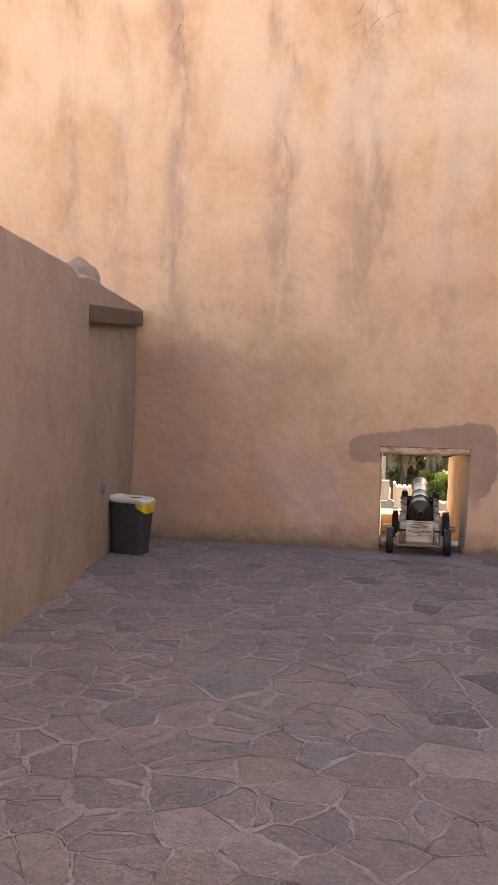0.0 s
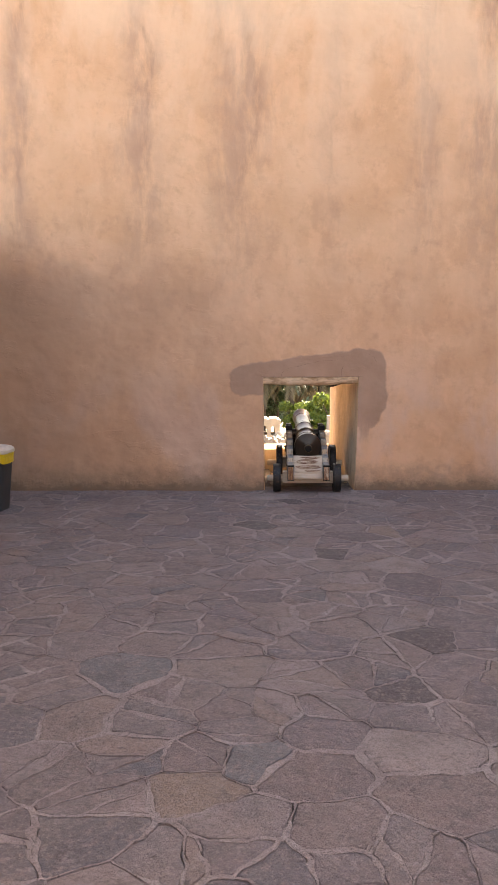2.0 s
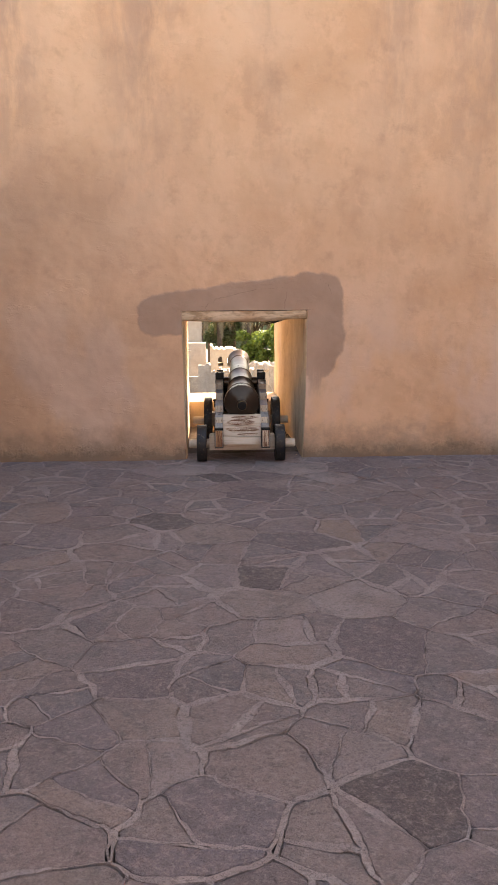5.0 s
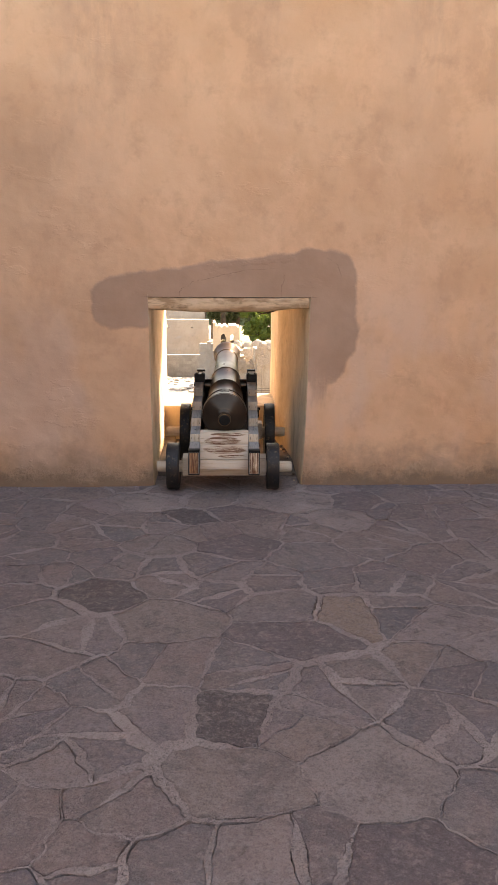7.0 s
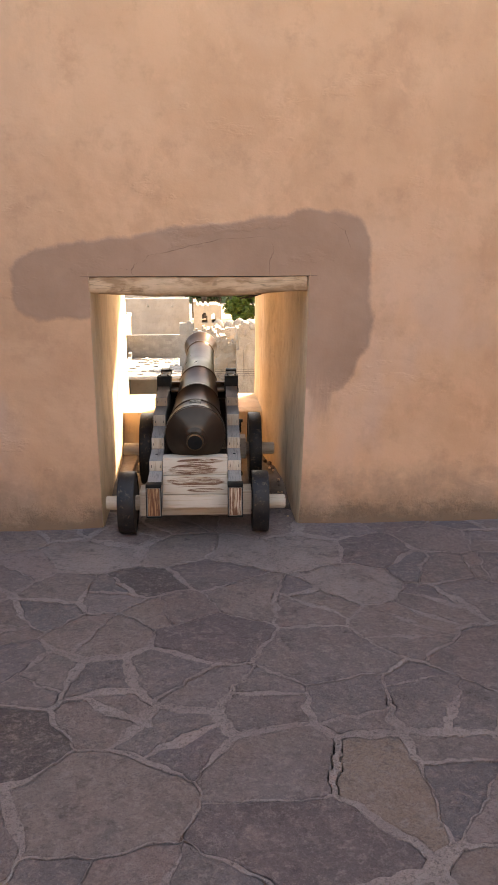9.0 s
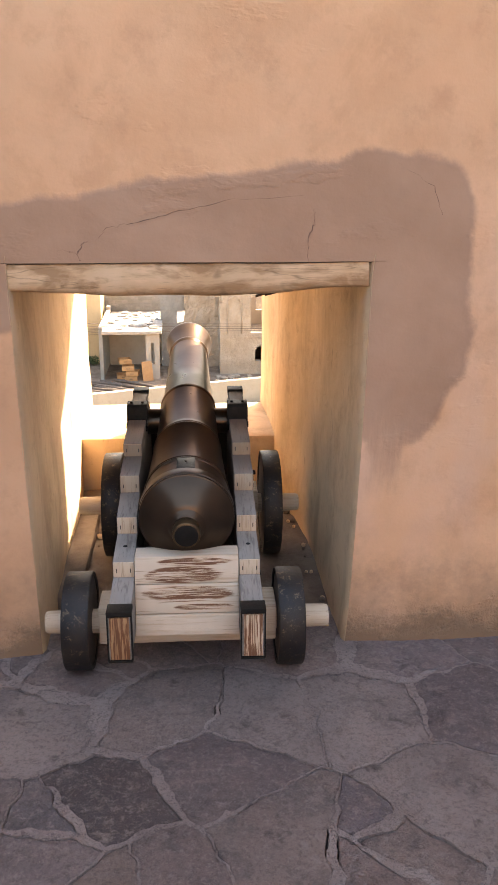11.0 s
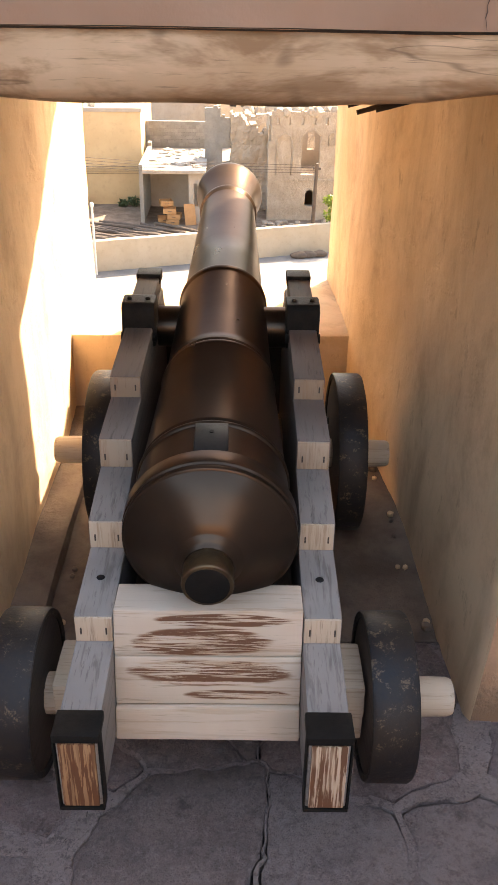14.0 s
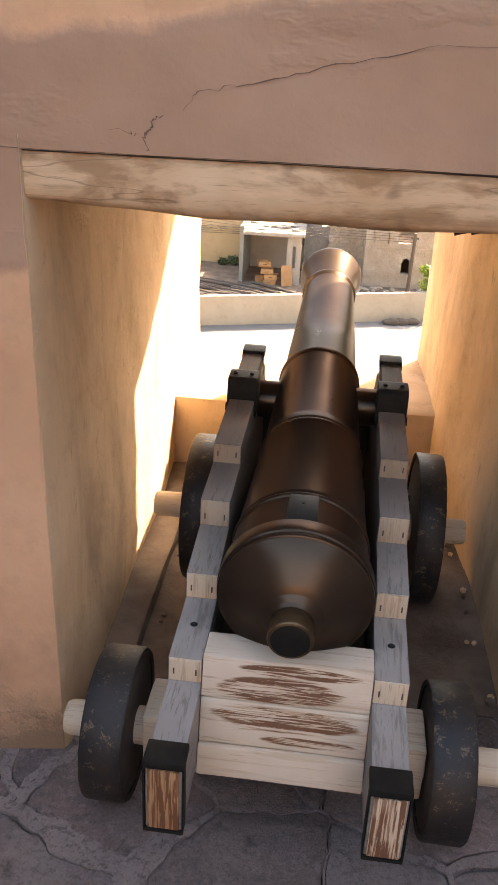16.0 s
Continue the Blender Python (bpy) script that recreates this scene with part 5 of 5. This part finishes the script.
def yard_things():
    rnd = random.Random(12)
    for i in range(30):
        x, y, a = rnd.uniform(-5.6, -1.6), rnd.uniform(47.6, 52.2), rnd.uniform(-42, -8)
        n = rnd.uniform(1.2, 2.6)
        ob = part("old_beam", tube_bm([(-n, 0, 0), (0, 0, 0.03), (n, 0, 0)], [0.08, 0.09, 0.07], 8), POLE_DARK)
        ob.matrix_world = pose(x, y, GZ + 0.09 + 0.05 * (i % 3), 0, 0, a)
        tagged(ob, "old dark timber beam lying in the yard", "beam", "beams in the yard")
    for x, y, h, r in ((-4.95, 44.2, 2.95, 0.05), (5.55, 47.4, 2.6, 0.045)):
        p = thing("white_post", pose(x, y, GZ), "thin pale painted post by the roadside wall", "post", "posts by the road")
        part("shaft", lathe_bm([(0, r), (h, r * 0.9)], 12, "z"), POLE_PALE, p)
        part("top", lathe_bm([(h, r * 1.6), (h + 0.12, r * 1.6), (h + 0.16, r)], 12, "z"), POLE_PALE, p)
    p = thing("utility_pole", pose(5.12, 52.2, GZ, 0, 1.5, 0), "dark leaning wooden utility pole", "pole")
    part("shaft", lathe_bm([(0, 0.11), (3.4, 0.085)], 14, "z"), POLE_DARK, p)
    part("bracket", box_bm(-0.2, 0.2, -0.05, 0.05, 3.1, 3.2, 0.01), POLE_DARK, p)
    for i in range(4):
        c = part("power_cable", tube_bm([(-14, 53 + i * 0.1, -5.6 - 0.15 * i), (-4, 52.6, -6.15 - 0.15 * i), (5.1, 52.2, -6.2 - 0.12 * i)], [0.012] * 3, 5), POLE_DARK)
        tagged(c, "thin dark overhead cable", "cable", "overhead cables")
    for i in range(3):
        bm = bmesh.new()
        bmesh.ops.create_icosphere(bm, subdivisions=2, radius=0.24)
        for v in bm.verts:
            v.co = Vector((v.co.x * 1.8, v.co.y, v.co.z * 0.7)) + noise.noise_vector(v.co * 5 + Vector((i, 0, 0))) * 0.06
        ob = part("rubbish_mound", bm, POLE_DARK)
        ob.location = (4.0 + 0.5 * i, 47.1 + 0.15 * i, GZ + 0.15)
        tagged(ob, "small dark heap by the foot of the wall", "heap", "heaps by the wall")


yard_things()


# ---- trees ----
verts, faces = [], []
for i in range(41):
    for j in range(9):
        x, f = -100 + i * 5, j / 8
        verts.append((x, 132 + 26 * f, GZ + (22 + 5 * noise.noise(Vector((x * 0.05, 0, 0)))) * f ** 0.8 + 1.2 * noise.noise(Vector((x * 0.3, f * 9, 2)))))
for i in range(40):
    for j in range(8):
        a = i * 9 + j
        faces.append((a, a + 9, a + 10, a + 1))
tagged(mesh_object("backdrop", verts, faces, WOODS), "far dark green wooded rise behind the palms", "hillside", kind="structure")


def leaf_cloud(name, parent, material, centres, count, size, seed, label=""):
    rnd = np.random.RandomState(seed)
    which = rnd.randint(0, len(centres), count)
    c = np.array([q[0] for q in centres])[which]
    r = np.array([q[1] for q in centres])[which][:, None]
    d = rnd.normal(size=(count, 3))
    d /= np.linalg.norm(d, axis=1)[:, None]
    p = c + d * r * (rnd.uniform(0.25, 1.0, (count, 1)) ** 0.5) * np.array([1, 1, 0.8])
    u = rnd.normal(size=(count, 3))
    u /= np.linalg.norm(u, axis=1)[:, None]
    w = np.cross(u, d)
    w /= np.linalg.norm(w, axis=1)[:, None] + 1e-9
    s = size * rnd.uniform(0.6, 1.4, (count, 1))
    verts = np.stack([p - u * s, p - w * s * 0.45, p + u * s, p + w * s * 0.45], 1).reshape(-1, 3)
    faces = np.arange(count * 4).reshape(-1, 4).tolist()
    return mesh_object(name, verts.tolist(), faces, material, parent, label, smooth=False)


def broadleaf(x, y, h, seed, material=None, wide=1.0, leaves=5200):
    rnd = random.Random(seed)
    t = thing("leafy_tree", pose(x, y, GZ), "dense green broadleaf tree", "tree", "trees beyond the ruins")
    bm = tube_bm([(0, 0, -0.1), (rnd.uniform(-0.2, 0.2), 0, h * 0.25), (rnd.uniform(-0.4, 0.4), 0.1, h * 0.55)], [0.3, 0.22, 0.13], 10)
    part("trunk", bm, BARK, t)
    centres = []
    for i in range(15):
        a, e = rnd.uniform(0, 6.28), rnd.uniform(0.35, 0.95)
        q = (math.cos(a) * h * 0.27 * wide * rnd.uniform(0.3, 1), math.sin(a) * h * 0.27 * rnd.uniform(0.3, 1), h * e)
        centres.append((q, h * rnd.uniform(0.1, 0.19)))
        if i < 7:
            part("limb", tube_bm([(0, 0, h * 0.3), (q[0] * 0.5, q[1] * 0.5, h * (0.3 + e) / 2), q], [0.12, 0.08, 0.03], 6), BARK, t)
    leaf_cloud("crown", t, material or LEAF, centres, leaves, 0.2, seed)
    return t


def date_palm(x, y, h, seed):
    rnd = random.Random(seed)
    t = thing("date_palm", pose(x, y, GZ), "tall date palm with arching grey-green fronds", "palm tree", "palms beyond the ruins")
    lean = rnd.uniform(-0.5, 0.5)
    pts = [(lean * (i / 8) ** 2, 0, h * i / 8) for i in range(9)]
    part("trunk", tube_bm(pts, [0.28 + 0.03 * (i % 2) for i in range(9)], 12), BARK, t)
    for dry in (False, True):
        verts, faces = [], []
        for i in range(18 if dry else 46):
            a = rnd.uniform(0, 6.28)
            up = rnd.uniform(-0.9, -0.3) if dry else rnd.uniform(-0.35, 1.35)
            n = rnd.uniform(2.2, 3.2)
            side = Vector((math.cos(a), math.sin(a), 0))
            last = Vector(pts[-1])
            for k in range(1, 17):
                f = k / 16
                p = Vector(pts[-1]) + side * n * f * math.cos(up * (1 - 0.3 * f)) + Vector((0, 0, n * (math.sin(up) * f - 0.55 * f * f)))
                across = side.cross(Vector((0, 0, 1)))
                for sgn in (-1, 1):
                    tip = p + (across * sgn * 0.7 + (p - last).normalized() * 0.6 - Vector((0, 0, 0.25))) * (0.62 * math.sin(math.pi * (0.12 + 0.83 * f)) + 0.08)
                    b = len(verts)
                    verts += [last, p, tip]
                    faces.append((b, b + 1, b + 2))
                last = p
        mesh_object("dry_fronds" if dry else "crown", verts, faces, DRY if dry else FROND, t, "hanging dry brown fronds" if dry else "", smooth=False)
    return t


for i, (x, y, h, wide) in enumerate(((-5, 101, 13.0, 1.2), (-1.5, 104, 13.5, 1.1), (2.0, 100, 9.2, 1.2), (5.5, 103, 11.5, 1.3), (9.5, 99, 11.5, 1.3), (13.5, 101, 12.5, 1.3), (18, 104, 13, 1.3), (0.3, 112, 14.5, 1.5), (6.5, 113, 14.5, 1.5), (12, 114, 15.0, 1.5), (-7, 114, 15, 1.5), (19, 115, 15, 1.5))):
    broadleaf(x, y, h, 40 + i, wide=wide)
for i, (x, y, h) in enumerate(((7.2, 90, 5.6), (9.0, 88, 6.4), (5.2, 92, 5.2), (10.8, 91, 6.8))):
    broadleaf(x, y, h, 80 + i, LEAF_BRIGHT, 1.2, 3600)
for i, (x, y, h) in enumerate(((4.6, 95, 8.6), (1.4, 96, 8.2), (-0.8, 95, 8.8), (8.0, 97, 8.4), (11.5, 95, 8.8), (3.0, 99, 10.0))):
    date_palm(x, y, h, 60 + i)
bush = thing("roadside_bush", pose(5.75, 48.9, GZ), "small bright green bush behind the roadside wall", "bush")
part("trunk", tube_bm([(0, 0, 0), (0.05, 0, 1.2), (-0.05, 0, 2.0)], [0.05, 0.04, 0.02], 8), BARK, bush)
leaf_cloud("crown", bush, LEAF_BRIGHT, [((0, 0, 1.6), 0.5), ((0.25, 0, 2.1), 0.45), ((-0.2, 0, 2.3), 0.35), ((0.2, 0, 1.2), 0.35)], 900, 0.09, 3)
low = thing("yard_shrub", pose(-4.6, 57.4, GZ), "dark low shrub at the foot of the yellow house", "shrub")
part("stem", tube_bm([(0, 0, 0), (0, 0, 0.4)], [0.03, 0.02], 6), BARK, low)
leaf_cloud("crown", low, LEAF, [((-3.5, 0, 0.25), 0.4), ((-3.0, 0, 0.3), 0.4), ((0, 0, 0.3), 0.4), ((-0.6, 0, 0.2), 0.3)], 700, 0.09, 4)


# ---- flagstones of the court ----
# place, half size and tone of the stones that stand out
KEY_STONES = (
    (-0.14, 3.64, 0.22, 0), (-0.35, 3.38, 0.24, 1), (-0.77, 4.53, 0.29, 0), (0.53, 3.68, 0.33, 3), (-0.31, 4.53, 0.24, 5), (0.61, 4.25, 0.19, 2),
    (0.86, 4.97, 0.20, 2), (-0.06, 5.86, 0.22, 4), (0.0, 9.62, 0.22, 3), (0.98, 6.12, 0.33, 4), (0.96, 6.7, 0.26, 3), (0.51, 7.02, 0.17, 2),
    (0.46, 6.62, 0.33, 5), (0.77, 7.6, 0.30, 4), (-0.11, 8.09, 0.17, 2), (0.22, 7.8, 0.29, 5), (1.05, 7.88, 0.16, 1), (0.53, 8.75, 0.20, 4),
    (1.62, 8.54, 0.26, 0), (0.30, 9.25, 0.14, 2), (0.43, 9.66, 0.24, 5), (0.71, 9.6, 0.24, 3), (1.2, 9.2, 0.24, 3), (0.72, 9.1, 0.2, 5), (1.02, 9.62, 0.19, 3),
)


def area(poly):
    return abs(sum(a.x * b.y - b.x * a.y for a, b in zip(poly, poly[1:] + poly[:1]))) / 2


CUTS = random.Random(77)


def split(poly, depth):
    """Break a stone along random straight lines into angular pieces."""
    if depth == 0 or area(poly) < 0.06 or CUTS.random() < 0.35:
        return [poly]
    c = sum(poly, Vector((0, 0))) / len(poly)
    c += Vector((CUTS.uniform(-0.06, 0.06), CUTS.uniform(-0.06, 0.06)))
    t = CUTS.uniform(0, math.pi)
    n = Vector((math.cos(t), math.sin(t)))
    halves = []
    for sgn in (1, -1):
        out = []
        for a, b in zip(poly, poly[1:] + poly[:1]):
            da, db = (a - c).dot(n) * sgn, (b - c).dot(n) * sgn
            if da <= 0:
                out.append(a)
            if da * db < 0:
                out.append(a + (b - a) * (da / (da - db)))
        halves.append(out)
    if min(area(h) for h in halves) < 0.015:
        return [poly]
    return [q for h in halves for q in split(h, depth - 1)]


def paving():
    rnd = random.Random(21)
    x0, x1, y0, y1 = -3.6, 8.4, -10.0, 10.24
    seeds = []
    # stones that stand out by size or tone
    for s in KEY_STONES:
        seeds.append((s[0], s[1], s[2], s[3]))
    tries = 0
    while tries < 16000:
        tries += 1
        x, y = rnd.uniform(x0 - 0.4, x1 + 0.4), rnd.uniform(y0 - 0.4, y1 + 0.3)
        gap = rnd.choice((0.12, 0.18, 0.25, 0.33, 0.42)) if y > 1.5 and -2.5 < x < 3.0 else 0.5
        if all((x - q[0]) ** 2 + (y - q[1]) ** 2 > max(gap, q[2]) ** 2 for q in seeds):
            seeds.append((x, y, gap * 0.8, -1))
    pts = np.array([(q[0], q[1]) for q in seeds])
    floor = part("floor_base", box_bm(-9, 9.4, -11, 10.3, -0.4, -0.02), SOIL, smooth=False)
    floor.name = "floor"
    tagged(floor, "crazy-paved courtyard floor of grey and brown flagstones", "floor", kind="structure")
    stones, ring_v, ring_f, far_v, far_f = [], [], [], [], []
    for i, (cx, cy, _, tone) in enumerate(seeds):
        if not (x0 < cx < x1 and y0 < cy < y1 + 0.25):
            continue
        d2 = ((pts - pts[i]) ** 2).sum(1)
        poly = [Vector((cx + a * 1.2, cy + b * 1.2)) for a, b in ((-1, -1), (1, -1), (1, 1), (-1, 1))]
        for j in np.argsort(d2)[1:26]:
            mid = Vector(((cx + pts[j][0]) / 2, (cy + pts[j][1]) / 2))
            n = Vector((pts[j][0] - cx, pts[j][1] - cy)).normalized()
            out = []
            for a, b in zip(poly, poly[1:] + poly[:1]):
                da, db = (a - mid).dot(n), (b - mid).dot(n)
                if da <= 0:
                    out.append(a)
                if da * db < 0:
                    out.append(a + (b - a) * (da / (da - db)))
            poly = out
        for poly in split(poly, 2 if tone < 0 else 0):
            line = []
            for a, b in zip(poly, poly[1:] + poly[:1]):
                k = max(1, int((b - a).length / (0.018 if a.y > 6.0 and -0.8 < a.x < 2 else 0.032 if a.y > 2.0 and abs(a.x) < 3 else 0.06)))
                line += [a + (b - a) * (q / k) for q in range(k)]
            edge = []
            for p in line:
                w = noise.noise_vector(Vector((p.x * 1.6, p.y * 1.6, 5))) * 0.03 + noise.noise_vector(Vector((p.x * 6, p.y * 6, 1))) * 0.018 + noise.noise_vector(Vector((p.x * 17, p.y * 17, 3))) * 0.018 + noise.noise_vector(Vector((p.x * 45, p.y * 45, 8))) * 0.008
                q = Vector((p.x + w.x, p.y + w.y))
                q.x, q.y = min(max(q.x, x0), x1), min(max(q.y, y0), y1)
                edge.append(q)
            n = len(edge)
            if n < 5:
                continue
            c = sum(edge, Vector((0, 0))) / n
            inner, lip = [], []
            for p in edge:
                way = (c - p)
                reach = way.length
                way = way / max(reach, 1e-6)
                joint = 0.0045 + 0.036 * max(0, noise.noise(Vector((p.x * 2.4, p.y * 2.4, 9))) + 0.16)
                joint = min(joint * 1.15, reach * 0.4)
                gap = 0.0008 + 0.0115 * max(0, noise.noise(Vector((p.x * 7, p.y * 7, 15))) + 0.02)
                inner.append(p + way * joint)
                lip.append(p + way * max(joint - gap, 0.002))
            smooth = [(inner[k - 1] + inner[k] * 6 + inner[(k + 1) % n]) / 8 for k in range(n)]
            rise = rnd.uniform(-0.003, 0.004)
            tx, ty = rnd.uniform(-0.006, 0.006), rnd.uniform(-0.006, 0.006)
            verts, faces = [], []
            for k, p in enumerate(smooth):
                e = (c - p).normalized()
                q = p + e * 0.0045
                z = rise + tx * (p.x - c.x) + ty * (p.y - c.y) + 0.003 * noise.noise(Vector((p.x * 9, p.y * 9, 2)))
                verts += [(q.x - c.x, q.y - c.y, z), (p.x - c.x, p.y - c.y, z - 0.0028), (p.x - c.x, p.y - c.y, -0.03)]
            for k in range(n):
                a, b = 3 * k, 3 * ((k + 1) % n)
                faces.append((a, a + 1, b + 1, b))
                faces.append((a + 1, a + 2, b + 2, b + 1))
            faces.append(tuple(3 * k for k in range(n)))
            stones.append(((c.x - 0.2) ** 2 * 0.6 + min(0, c.y - 3.0) ** 2 * 4, c, verts, faces, tone))
            b = len(ring_v)
            for p, q in zip(edge, lip):
                zm = 0.0005 + 0.0035 * noise.noise(Vector((p.x * 4, p.y * 4, 7))) + 0.002 * noise.noise(Vector((p.x * 25, p.y * 25, 7)))
                ring_v += [(p.x, p.y, zm), (q.x, q.y, zm), (q.x, q.y, -0.03)]
            for k in range(n):
                a, d = b + 3 * k, b + 3 * ((k + 1) % n)
                ring_f.append((a, d, d + 1, a + 1))
                ring_f.append((a + 1, d + 1, d + 2, a + 2))
    mesh_object("joint_mortar", ring_v, ring_f, MORTAR, floor, "rough grey mortar joints")["kind"] = "stuff"
    stones.sort(key=lambda s: s[0])
    for rank, (_, c, verts, faces, tone) in enumerate(stones):
        if rank < 300:
            ob = mesh_object("flagstone", verts, faces, TONED[tone] if tone >= 0 else STONE, floor)
            ob.location = (c.x, c.y, 0)
        else:
            b = len(far_v)
            far_v += [(v[0] + c.x, v[1] + c.y, v[2]) for v in verts]
            far_f += [tuple(q + b for q in f) for f in faces]
    mesh_object("outer_flagstones", far_v, far_f, STONE_FAR, floor, "further flagstones of the court")["kind"] = "stuff"


paving()
